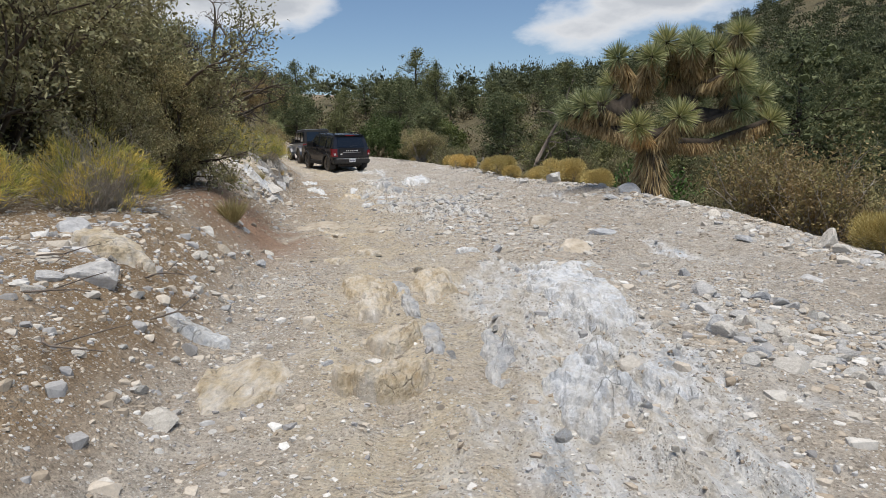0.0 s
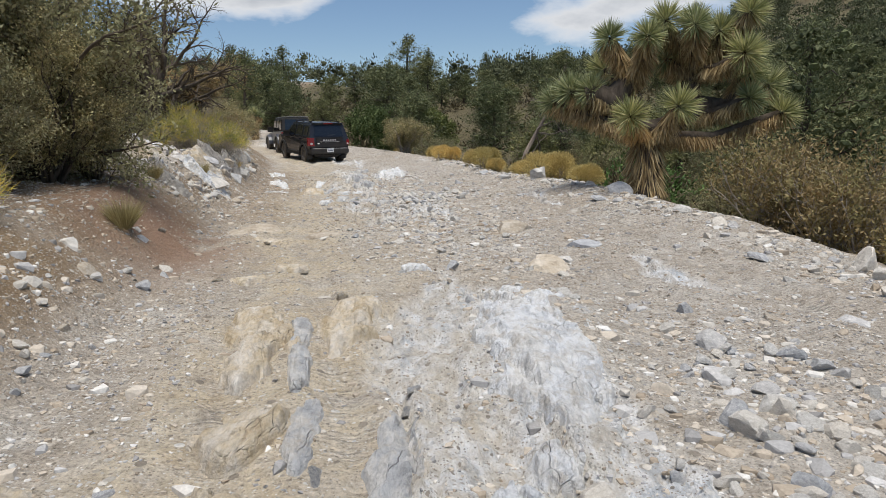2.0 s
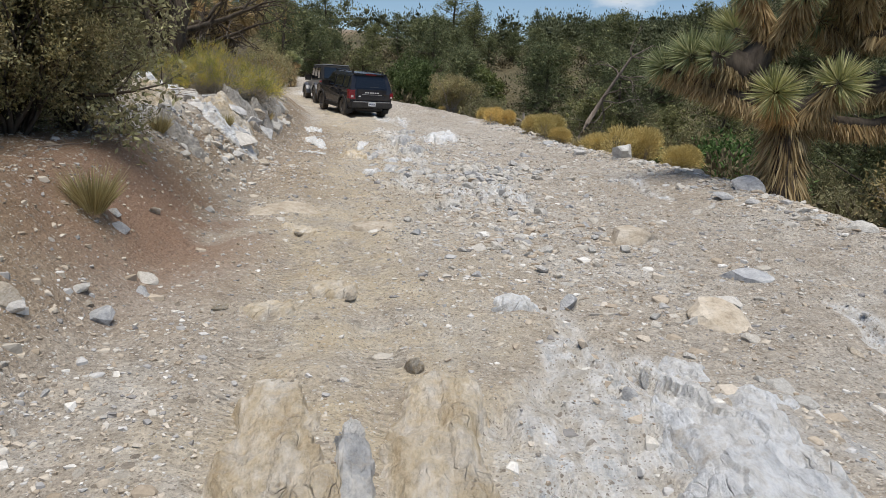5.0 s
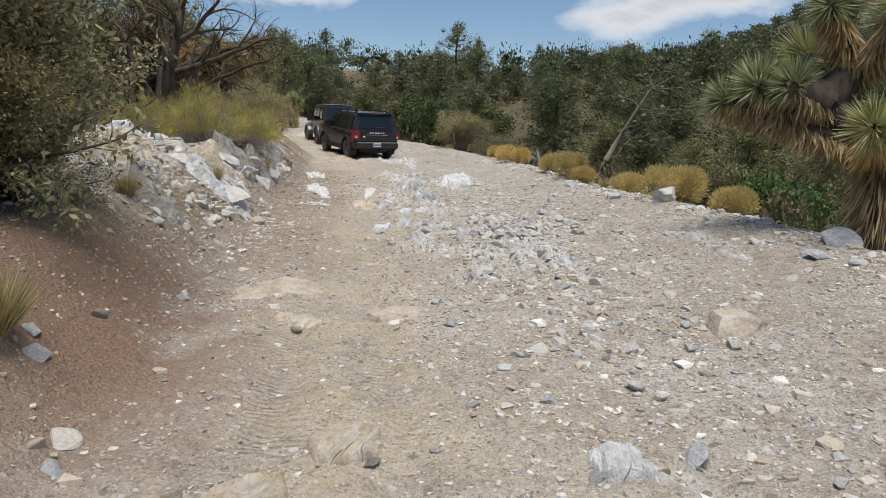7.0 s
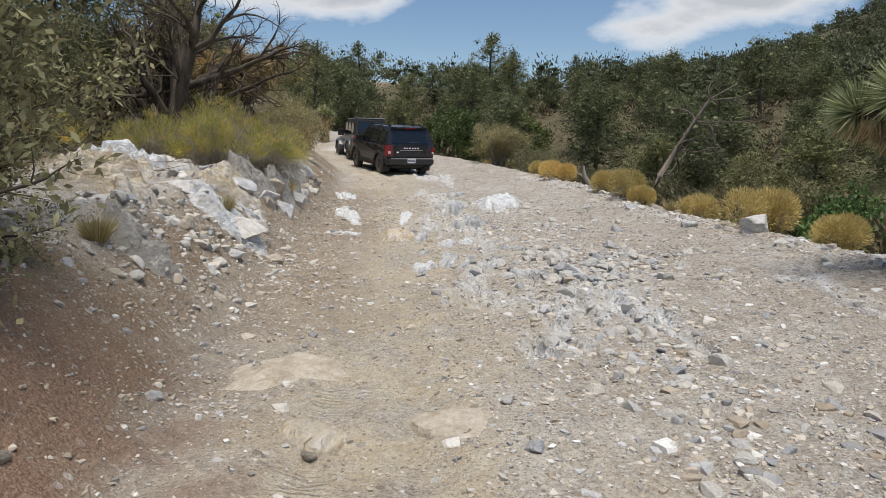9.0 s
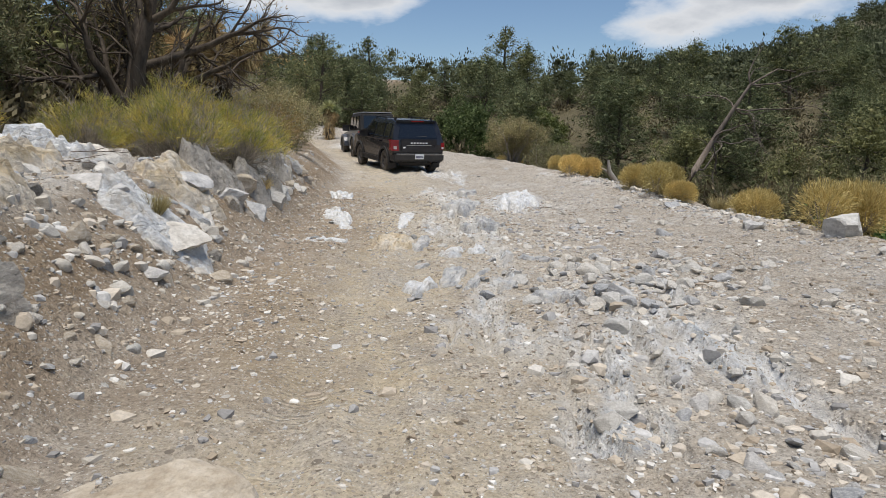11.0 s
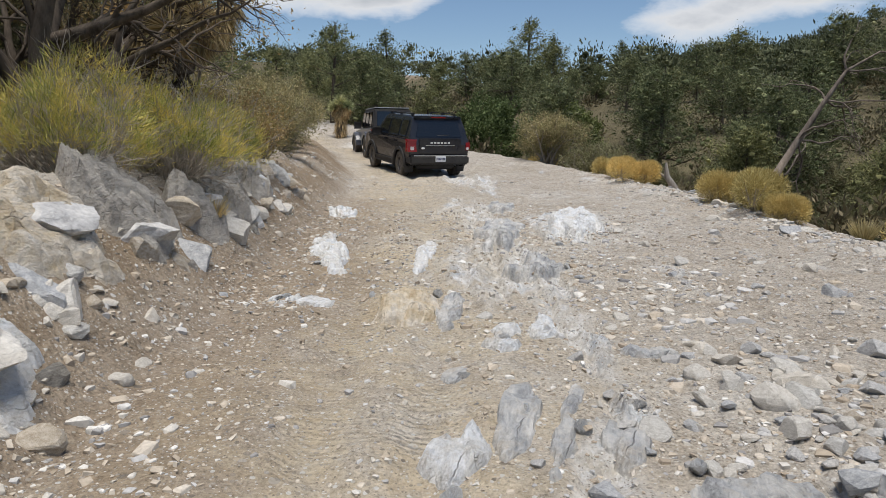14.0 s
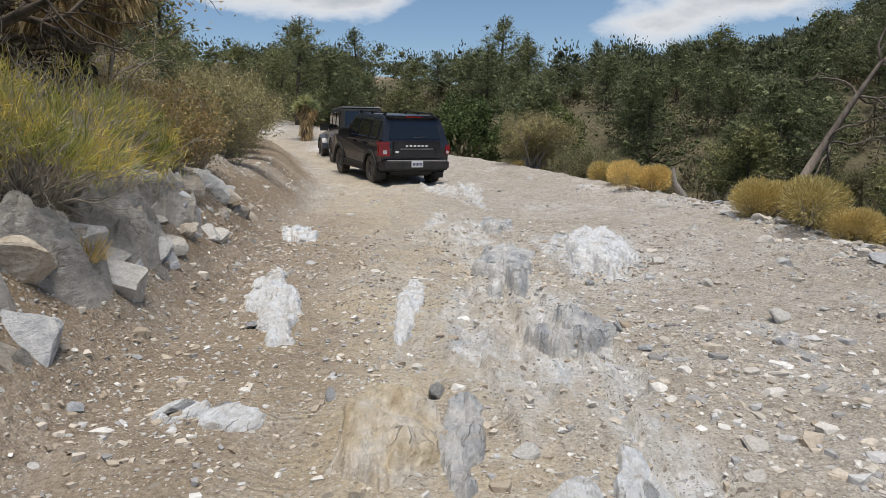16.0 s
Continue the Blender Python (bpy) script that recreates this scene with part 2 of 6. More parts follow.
LEAF_SCRUB = mat_leaf("scrub_leaf", (0.06, 0.052, 0.034), (0.125, 0.112, 0.066), (0.23, 0.20, 0.125))
LEAF_LIGHT = mat_leaf("light_leaf", (0.06, 0.085, 0.03), (0.13, 0.17, 0.06), (0.22, 0.26, 0.11))
LEAF_GREEN = mat_leaf("juniper_green", (0.045, 0.085, 0.026), (0.105, 0.18, 0.05), (0.20, 0.30, 0.10))
LEAF_EPHEDRA = mat_leaf("ephedra_stem", (0.14, 0.17, 0.045), (0.30, 0.33, 0.085), (0.56, 0.52, 0.18), patch=(0.70, 0.55, 0.15))
LEAF_GOLD = mat_leaf("rabbitbrush_gold", (0.42, 0.32, 0.11), (0.63, 0.49, 0.19), (0.78, 0.65, 0.31))
LEAF_BROWN = mat_leaf("dry_brown_leaf", (0.19, 0.135, 0.065), (0.33, 0.235, 0.11), (0.47, 0.36, 0.19), patch=(0.33, 0.30, 0.13))
LEAF_YUCCA = mat_leaf("joshua_blade", (0.17, 0.205, 0.095), (0.34, 0.37, 0.18), (0.60, 0.60, 0.36), 0.4)
LEAF_DEAD = mat_leaf("dead_blade", (0.22, 0.155, 0.08), (0.43, 0.32, 0.165), (0.66, 0.52, 0.30))
LEAF_STRAW = mat_leaf("dry_grass", (0.30, 0.24, 0.11), (0.50, 0.41, 0.20), (0.68, 0.58, 0.33))
BARK = mat_bark("dark_bark", (0.045, 0.035, 0.028), (0.16, 0.13, 0.10))
BARK_GREY = mat_bark("weathered_wood", (0.16, 0.14, 0.12), (0.46, 0.42, 0.37))
TWIG = mat_bark("grey_twig", (0.20, 0.17, 0.14), (0.50, 0.45, 0.38))
BARK_DRY = mat_bark("dry_bark", (0.075, 0.06, 0.05), (0.27, 0.225, 0.185))


# ---- the lie of the land ----
def hash2(ix, iy, seed):
    h = (ix.astype(np.int64) * 374761393 + iy.astype(np.int64) * 668265263 + seed * 974634777) & 0x7FFFFFFF
    h = ((h ^ (h >> 13)) * 1274126177) & 0x7FFFFFFF
    return ((h ^ (h >> 16)) & 0xFFFF) / 65535.0


def vnoise(x, y, seed=0):
    ix, iy = np.floor(x), np.floor(y)
    fx, fy = x - ix, y - iy
    fx, fy = fx * fx * (3 - 2 * fx), fy * fy * (3 - 2 * fy)
    a, b = hash2(ix, iy, seed), hash2(ix + 1, iy, seed)
    c, d = hash2(ix, iy + 1, seed), hash2(ix + 1, iy + 1, seed)
    return (a + (b - a) * fx) * (1 - fy) + (c + (d - c) * fx) * fy


def fbm(x, y, seed=0, octaves=4):
    s, a, t = 0.0, 0.5, 0.0
    for o in range(octaves):
        s, t = s + a * vnoise(x * 2 ** o, y * 2 ** o, seed + o), t + a
        a *= 0.5
    return s / t - 0.5


def smooth(a, b, v):
    t = np.clip((v - a) / (b - a), 0, 1)
    return t * t * (3 - 2 * t)


Y_KEYS = (-8, 4, 8.2, 10.5, 14, 17, 23, 28, 33, 40, 48, 60)
LEFT_FOOT = (-0.9, -1.05, -1.75, -2.0, -2.6, -3.05, -3.85, -4.6, -5.7, -8.1, -14, -26)
RIGHT_EDGE = (5.4, 5.2, 4.95, 4.5, 3.98, 3.7, 2.85, 2.48, 1.12, -1.65, -7.3, -19)
ROAD_Z = (0.0, -0.03, -0.02, 0.03, 0.06, 0.09, 0.16, 0.18, 0.27, 0.60, 1.1, 1.9)
EDGE_Z = (-0.3, -0.24, 0.0, 0.22, 0.37, 0.34, 0.23, 0.28, 0.41, 0.62, 1.1, 2.0)
BANK = (0.5, 0.6, 0.78, 0.70, 0.82, 0.88, 0.82, 0.72, 0.65, 0.7, 0.8, 0.8)


def keyed(y, values):
    return (np.interp(y - 0.9, Y_KEYS, values) + np.interp(y, Y_KEYS, values) + np.interp(y + 0.9, Y_KEYS, values)) / 3


def broad(x, y):
    """The land without its small relief."""
    xl, xr = keyed(y, LEFT_FOOT), keyed(y, RIGHT_EDGE)
    mid = (xl + xr) / 2 - 0.2
    t = np.clip((x - mid) / (xr - mid), 0, 1)
    z = keyed(y, ROAD_Z)
    z = z + (keyed(y, EDGE_Z) - z) * t ** 1.3
    d = np.maximum(xl - x, 0)
    near = 1 - smooth(36, 60, y)
    bank = keyed(y, BANK)
    z = z + near * (bank * smooth(-0.1, 1.15, d) + 0.14 * np.maximum(d - 0.8, 0) * (1 - smooth(9, 30, d) * 0.5))
    e = np.maximum(x - xr, 0)
    z = z + 0.03 * np.exp(-((x - xr) / 0.4) ** 2) * near
    z = z - 2.3 * smooth(0.0, 6.0, e) * (1 - smooth(40, 75, y) * 0.6)
    z = z + 0.055 * np.maximum(e - 11, 0) * (1 - smooth(60, 200, e))
    z = z + 0.065 * np.maximum(y - 44, 0) * (1 - smooth(120, 420, y))
    z = z + 0.02 * np.maximum(-x - 20, 0) * (1 - smooth(60, 300, -x))
    z = z + 37 * np.exp(-((x - 142) / 68) ** 2 - ((y - 205) / 105) ** 2)
    z = z + 8 * np.exp(-((x + 70) / 60) ** 2 - ((y - 170) / 80) ** 2)
    return z


def masks(x, y):
    xl, xr = keyed(y, LEFT_FOOT), keyed(y, RIGHT_EDGE)
    wob = 0.5 * fbm(x * 0.8, y * 0.8, 3, 3)
    on = smooth(0, 0.5, x - xl + wob) * smooth(0.0, 0.8, xr - x + wob)
    u = (x - xl) / np.maximum(xr - xl, 1)
    lane = np.exp(-((u - 0.40) / 0.15) ** 2) * np.interp(y, (2, 4, 8, 9.5, 16.2, 18, 25, 30), (0.8, 1, 1, 0.35, 0.4, 1, 1, 0.5))
    # bedrock comes through in long streaks in the middle of the track
    n = fbm(x * 1.5 + 0.15 * y + 7, y * 0.34, 11, 4) * 1.2 + 0.35 * fbm(x * 5, y * 2.2, 13, 3)
    rock = smooth(0.0, 0.16, n + 0.42 * lane - 0.22) * on
    slab = np.exp(-(((x - 1.55 - 0.12 * (y - 6.6)) / 0.55) ** 2 + ((y - 6.6) / 1.5) ** 2) ** 2) + np.exp(-(((x + 0.3 - 0.1 * (y - 23.6)) / 0.6) ** 2 + ((y - 23.6) / 1.3) ** 2) ** 2)
    rock = np.clip(rock + slab * smooth(-0.25, 0.0, n), 0, 1)
    side = xl - x
    bankrock = smooth(0.75, 1.15, side + wob) * smooth(3.2, 1.9, side) * smooth(12.2, 13.6, y + wob) * smooth(29, 25, y) * smooth(-0.16, 0.06, fbm(x * 0.8, y * 0.6, 31, 4))
    ochre = np.exp(-((u - 0.18) / 0.21) ** 2) * smooth(-0.32, 0.02, fbm(x * 0.5, y * 0.25, 21, 3)) * on
    red = np.exp(-(((x + 2.55 + 0.15 * (y - 10.5)) / 1.05) ** 2 + ((y - 10.3) / 1.8) ** 2) ** 1.5) * smooth(-0.45, -0.1, fbm(x * 1.5, y * 1.5, 41, 4))
    scrub = smooth(0.5, 1.6, x - xr)
    litter = np.clip(smooth(-0.1, 0.6, side + wob) * smooth(-0.6, 0.0, fbm(x * 1.1, y * 1.1, 51, 4)) * (1 - 0.15 * smooth(11, 14, y)) + scrub, 0, 1)
    litter = np.maximum(litter, smooth(44, 52, y) * np.maximum(smooth(0.3, 1.0, side), scrub))
    litter = np.maximum(litter, 0.62 * smooth(0.24, 0.06, u + 0.25 * wob) * smooth(12.0, 14.5, y) * smooth(30, 24, y) * (1 - rock))
    duff = np.clip(smooth(2.0, 4.0, side) + smooth(1.2, 3.0, x - xr), 0, 1)
    track = np.exp(-((u - 0.14 - 0.02 * np.sin(y * 0.5)) / 0.03) ** 2) + np.exp(-((u - 0.23 - 0.02 * np.sin(y * 0.4)) / 0.025) ** 2) + np.exp(-((u - 0.84) / 0.03) ** 2)
    return rock, bankrock, ochre, red, litter, np.clip(track * on * (1 - rock), 0, 1), slab, duff


def height(x, y):
    """Ground height at arrays x, y."""
    x, y = np.asarray(x, float), np.asarray(y, float)
    rock, bankrock, ochre, red, litter, track, slab, duff = masks(x, y)
    near = smooth(70, 30, np.hypot(x, y - 14))
    z = broad(x, y)
    z = z + near * (0.10 * fbm(x * 0.45, y * 0.45, 1, 3) + 0.11 * fbm(x * 1.9, y * 1.9, 5, 5) + 0.07 * np.maximum(fbm(x * 6, y * 6, 7, 3), 0))
    # strata on edge: saw-toothed ridges that run along the track, broken across
    xs = x + 0.12 * y + 0.25 * fbm(x * 0.7, y * 0.7, 63, 2)
    saw = (xs * 3.1 + 0.7 * fbm(xs * 1.2, y * 0.5, 65, 2)) % 1.0
    tooth = np.where(saw < 0.16, saw / 0.16, 1 - (saw - 0.16) / 0.84) - 0.45
    broken = smooth(-0.08, 0.06, fbm(np.floor(xs * 3.1) * 3.7, y * 0.75, 69, 3))
    steps = np.floor(4.5 * fbm(xs * 2.3, y * 0.9, 71, 4) + 0.35 * fbm(x * 8, y * 8, 73, 2)) / 4.5
    hard = rock * (1 - 0.75 * np.clip(slab, 0, 1))
    z = z + near * hard * (0.13 * tooth * broken + 0.20 * steps + 0.09 * fbm(x * 9, y * 4, 75, 3))
    z = z + near * slab * (0.10 + 0.05 * fbm(xs * 3.5, y * 0.8, 77, 4) + 0.06 * steps)
    blocks = np.floor(5 * fbm(x * 1.5, y * 1.5, 81, 3)) / 5
    z = z + near * bankrock * (0.34 * blocks + 0.24 * np.abs(fbm(x * 3.0, y * 3.0, 85, 4)) + 0.10)
    z = z - near * 0.05 * track
    far = smooth(45, 120, np.hypot(x, y - 14))
    z = z + far * 7 * fbm(x / 60, y / 60, 91, 4)
    return z


GRID = {}


def ground_z(x, y):
    """Height of the ground mesh at one place."""
    xs, ys, Z = GRID["x"], GRID["y"], GRID["z"]
    i = min(max(int(np.searchsorted(xs, x)) - 1, 0), len(xs) - 2)
    j = min(max(int(np.searchsorted(ys, y)) - 1, 0), len(ys) - 2)
    u, v = (x - xs[i]) / (xs[i + 1] - xs[i]), (y - ys[j]) / (ys[j + 1] - ys[j])
    return float((Z[j, i] * (1 - u) + Z[j, i + 1] * u) * (1 - v) + (Z[j + 1, i] * (1 - u) + Z[j + 1, i + 1] * u) * v)


def np_mesh(name, verts, faces, mat=None, smooth_shade=False):
    """A mesh from arrays; faces is one n x k array or a list of them."""
    faces = faces if isinstance(faces, list) else [faces]
    faces = [np.asarray(f, dtype=np.int32) for f in faces if len(f)]
    me = bpy.data.meshes.new(name)
    verts = np.asarray(verts, dtype=np.float32)
    me.vertices.add(len(verts))
    me.vertices.foreach_set("co", verts.ravel())
    me.loops.add(sum(f.size for f in faces))
    me.loops.foreach_set("vertex_index", np.concatenate([f.ravel() for f in faces]))
    sizes = np.concatenate([np.full(len(f), f.shape[1], dtype=np.int32) for f in faces])
    me.polygons.add(len(sizes))
    me.polygons.foreach_set("loop_start", np.concatenate(([0], np.cumsum(sizes)[:-1])).astype(np.int32))
    me.polygons.foreach_set("loop_total", sizes)
    me.polygons.foreach_set("use_smooth", np.full(len(sizes), smooth_shade, dtype=bool))
    if mat:
        me.materials.append(mat)
    me.update(calc_edges=True)
    return me


def make_ground():
    def axis(lo, hi, step, out_lo, out_hi, grow=1.16):
        core = list(np.arange(lo, hi + 1e-6, step))
        a, s = [core[0]], step
        while a[-1] > out_lo:
            s *= grow
            a.append(a[-1] - s)
        b, s = [core[-1]], step
        while b[-1] < out_hi:
            s *= grow
            b.append(b[-1] + s)
        return np.array(a[:0:-1] + core + b[1:])

    xs = axis(-5.6, 5.6, 0.036, -1500, 1500)
    ys = np.concatenate((axis(0.6, 25, 0.036, -900, 25)[:-1], np.arange(25, 36, 0.08), axis(36.0, 36.2, 0.15, 36, 3000, 1.1)[1:]))
    X, Y = np.meshgrid(xs, ys)
    Z = height(X, Y)
    GRID.update(x=xs, y=ys, z=Z)
    V = np.stack((X, Y, Z), -1).reshape(-1, 3)
    ny, nx = X.shape
    i = (np.arange(ny - 1)[:, None] * nx + np.arange(nx - 1)[None]).ravel()
    F = np.stack((i, i + 1, i + nx + 1, i + nx), -1)
    me = np_mesh("ground", V, F, GROUND, True)
    rock, bankrock, ochre, red, litter, track, slab, duff = masks(X, Y)
    for key, values in (("rock", np.maximum(rock, 0.3 * bankrock)), ("ochre", ochre), ("red", red), ("litter", litter * (1 - bankrock)), ("track", track), ("duff", duff)):
        a = me.attributes.new(key, "FLOAT", "POINT")
        a.data.foreach_set("value", values.ravel().astype(np.float32))
    return tagged(new("ground", me), "rough desert track of pale dirt, bedrock ledges and loose gravel", "ground", kind="structure")


make_ground()


# ---- plants ----
def unit(v):
    v = np.asarray(v, float)
    return v / np.maximum(np.linalg.norm(v, axis=-1, keepdims=True), 1e-9)


def part(name, me, parent, label=""):
    """Links a mesh as one part under a thing."""
    ob = new(name, me)
    ob.parent = parent
    return tagged(ob, label)


def thing(name, x, y, label, category, group="", z=None, turn=0.0, scale=1.0, kind=""):
    ob = new(name)
    ob.empty_display_size = 0.1
    ob.matrix_basis = pose(x, y, ground_z(x, y) if z is None else z, 0, 0, turn) @ Matrix.Diagonal((scale, scale, scale, 1))
    return tagged(ob, label, category, group, kind)


def tubes(lines, sides=5):
    """Tapered tubes along polylines of (points, radii)."""
    V, F, base = [], [], 0
    ang = np.linspace(0, 2 * np.pi, sides, endpoint=False)
    for pts, rad in lines:
        pts = np.asarray(pts, float)
        n = len(pts)
        d = unit(np.gradient(pts, axis=0))
        ref = np.where(np.abs(d[:, 2:3]) < 0.9, (0.0, 0.0, 1.0), (1.0, 0.0, 0.0))
        a = unit(np.cross(d, ref))
        b = np.cross(d, a)
        r = np.asarray(rad, float)[:, None, None]
        ring = pts[:, None] + r * (np.cos(ang)[None, :, None] * a[:, None] + np.sin(ang)[None, :, None] * b[:, None])
        V.append(ring.reshape(-1, 3))
        i = np.arange(n - 1)[:, None] * sides + np.arange(sides)[None]
        j = np.arange(n - 1)[:, None] * sides + (np.arange(sides)[None] + 1) % sides
        F.append(base + np.stack((i, j, j + sides, i + sides), -1).reshape(-1, 4))
        base += n * sides
    return np.concatenate(V), np.concatenate(F)


def blades(P, D, length, width, rng, bend=0.0, flat=False):
    """Pointed blades: one kite of two triangles each, or with bend two joined pieces that droop."""
    n = len(P)
    D = unit(D)
    side = unit(np.cross(D, unit(rng.normal(size=(n, 3)) + (0, 0, 0.01))))
    L, W = np.broadcast_to(length, n)[:, None], np.broadcast_to(width, n)[:, None] * 0.5
    mid = P + D * L * 0.45
    tip = P + D * L
    if bend:
        mid = mid + (0, 0, 0.0)
        tip = tip - np.array((0, 0, 1.0)) * L * bend
    V = np.stack((P, mid + side * W, tip, mid - side * W), 1).reshape(-1, 3)
    i = np.arange(n)[:, None] * 4
    return V, i + np.array((0, 1, 2, 3))[None]


def grow(rng, base, way, length, radius, levels, kids=(3, 5), spread=0.8, up=0.15, wander=0.25, shrink=0.62, steps=5, start=0.3):
    """A branching skeleton. Returns polylines with radii, and the twig ends with their directions."""
    lines, tips = [], []
    stack = [(np.array(base, float), unit(np.array(way, float)), length, radius, levels)]
    while stack:
        p, d, ln, r, lv = stack.pop()
        pts, dirs = [p], [d]
        for _ in range(steps):
            d = unit(d + rng.normal(size=3) * wander + np.array((0, 0, up)))
            p = p + d * ln / steps
            pts.append(p)
            dirs.append(d)
        rad = np.linspace(r, r * (0.45 if lv else 0.25), steps + 1)
        lines.append((pts, rad))
        if lv == 0:
            for k in range(2, steps + 1):
                tips.append((pts[k], dirs[k]))
            continue
        for _ in range(rng.integers(kids[0], kids[1] + 1)):
            k = rng.integers(max(1, int(start * steps)), steps + 1)
            side = unit(np.cross(dirs[k], rng.normal(size=3)))
            stack.append((pts[k], unit(dirs[k] + side * spread * rng.uniform(0.6, 1.3)), ln * shrink * rng.uniform(0.7, 1.2), rad[k] * 0.62, lv - 1))
        stack.append((pts[-1], dirs[-1], ln * shrink, rad[-1], lv - 1))
    return lines, np.array([t[0] for t in tips]), np.array([t[1] for t in tips])


def leafy(rng, P, D, per, reach, length, width, along=0.6, bend=0.0):
    """Leaves scattered round twig ends."""
    n = len(P) * per
    base = np.repeat(P, per, 0) + rng.normal(size=(n, 3)) * reach
    d = unit(np.repeat(D, per, 0) * along + rng.normal(size=(n, 3)) * 0.8)
    return blades(base, d, length * rng.uniform(0.6, 1.3, n), width * rng.uniform(0.7, 1.3, n), rng, bend)


PLANT_MESH = {}


def clumps_of(rng, lumps):
    """Ragged little masses of foliage that close the inside of a crown."""
    bm = bmesh.new()
    bmesh.ops.create_icosphere(bm, subdivisions=1, radius=1.0)
    B = np.array([v.co for v in bm.verts])
    T = np.array([[v.index for v in f.verts] for f in bm.faces])
    bm.free()
    V = [B * rng.uniform(0.55, 1.25, (len(B), 1)) * size * (1, 1, 0.7) + at for at, size in lumps]
    F = [T + k * len(B) for k in range(len(lumps))]
    return np.concatenate(V), np.concatenate(F)


def pine_meshes(kind, seed, tall, wide, clumps, needles, needle, mat):
    rng = np.random.default_rng(seed)
    lines, P, D = [], [], []
    lean = rng.normal(size=2) * 0.05
    n = 9
    t = np.linspace(0, 1, n)
    trunk = np.stack((lean[0] * t * tall + np.cumsum(rng.normal(size=n)) * 0.02 * tall / 4, lean[1] * t * tall + np.cumsum(rng.normal(size=n)) * 0.02 * tall / 4, t * tall * 0.93 - 0.15), -1)
    trunk[0, :2] = 0
    r0 = tall * 0.028
    lines.append((trunk, r0 * (1 - 0.85 * t)))
    for k in range(clumps):
        h = rng.uniform(0.14, 1.0) ** 0.9
        c = trunk[min(n - 1, int(h * (n - 1)))]
        az = rng.uniform(0, 2 * np.pi)
        shape = np.sin(np.pi * min(1, 0.22 + 0.78 * h)) ** 0.6
        reach = wide * shape * rng.uniform(0.45, 1.1)
        up = rng.uniform(-0.05, 0.35)
        end = c + np.array((np.cos(az) * reach, np.sin(az) * reach, up * reach + 0.05 * tall * rng.random()))
        mid = (c + end) / 2 + rng.normal(size=3) * 0.06 * wide + (0, 0, -0.05 * wide)
        lines.append(([c, mid, end], [r0 * 0.32 * (1 - 0.7 * h), r0 * 0.2 * (1 - 0.6 * h), r0 * 0.06]))
        m = 6
        q = np.linspace(0.35, 1.05, m)[:, None]
        pts = c + (end - c) * q + rng.normal(size=(m, 3)) * 0.12 * wide
        P.append(pts)
        D.append(np.broadcast_to(unit(end - c + (0, 0, 0.4 * reach)), (m, 3)))
    P, D = np.concatenate(P), np.concatenate(D)
    V, F = tubes(lines, 5)
    wood = np_mesh(kind + "_trunk", V, F, BARK, True)
    V, F = leafy(rng, P, D, needles, 0.085 * wide, needle, needle * 0.22, 0.5)
    lumps = [(c, wide * rng.uniform(0.04, 0.085)) for c in P[1::2]]
    v, f = clumps_of(rng, lumps)
    return wood, np_mesh(kind + "_crown", np.concatenate((V, v)), [F, f + len(V)], mat)


def shrub_meshes(kind, seed, tall, wide, stems, levels, per, leaf, width, reach, leaf_mat, wood_mat, up=0.12, spread=0.8, kids=(3, 5), bend=0.0, thick=0.03):
    rng = np.random.default_rng(seed)
    lines, P, D = [], [], []
    for k in range(stems):
        az = rng.uniform(0, 2 * np.pi)
        out = rng.uniform(0.15, 1.0)
        way = np.array((np.cos(az) * wide * out, np.sin(az) * wide * out, tall * rng.uniform(0.65, 1.0)))
        base = np.array((np.cos(az), np.sin(az), 0)) * 0.10 * wide * rng.random() + (0, 0, -0.06)
        li, p, d = grow(rng, base, way, np.linalg.norm(way) * 0.5, thick * rng.uniform(0.7, 1.2), levels, kids, spread, up, 0.22, 0.52, 4)
        lines += li
        P.append(p)
        D.append(d)
    P, D = np.concatenate(P), np.concatenate(D)
    V, F = tubes(lines, 4)
    wood = np_mesh(kind + "_stems", V, F, wood_mat, True)
    if not per:
        return wood, None
    V, F = leafy(rng, P, D, per, reach, leaf, width, 0.6, bend)
    return wood, np_mesh(kind + "_leaves", V, F, leaf_mat)


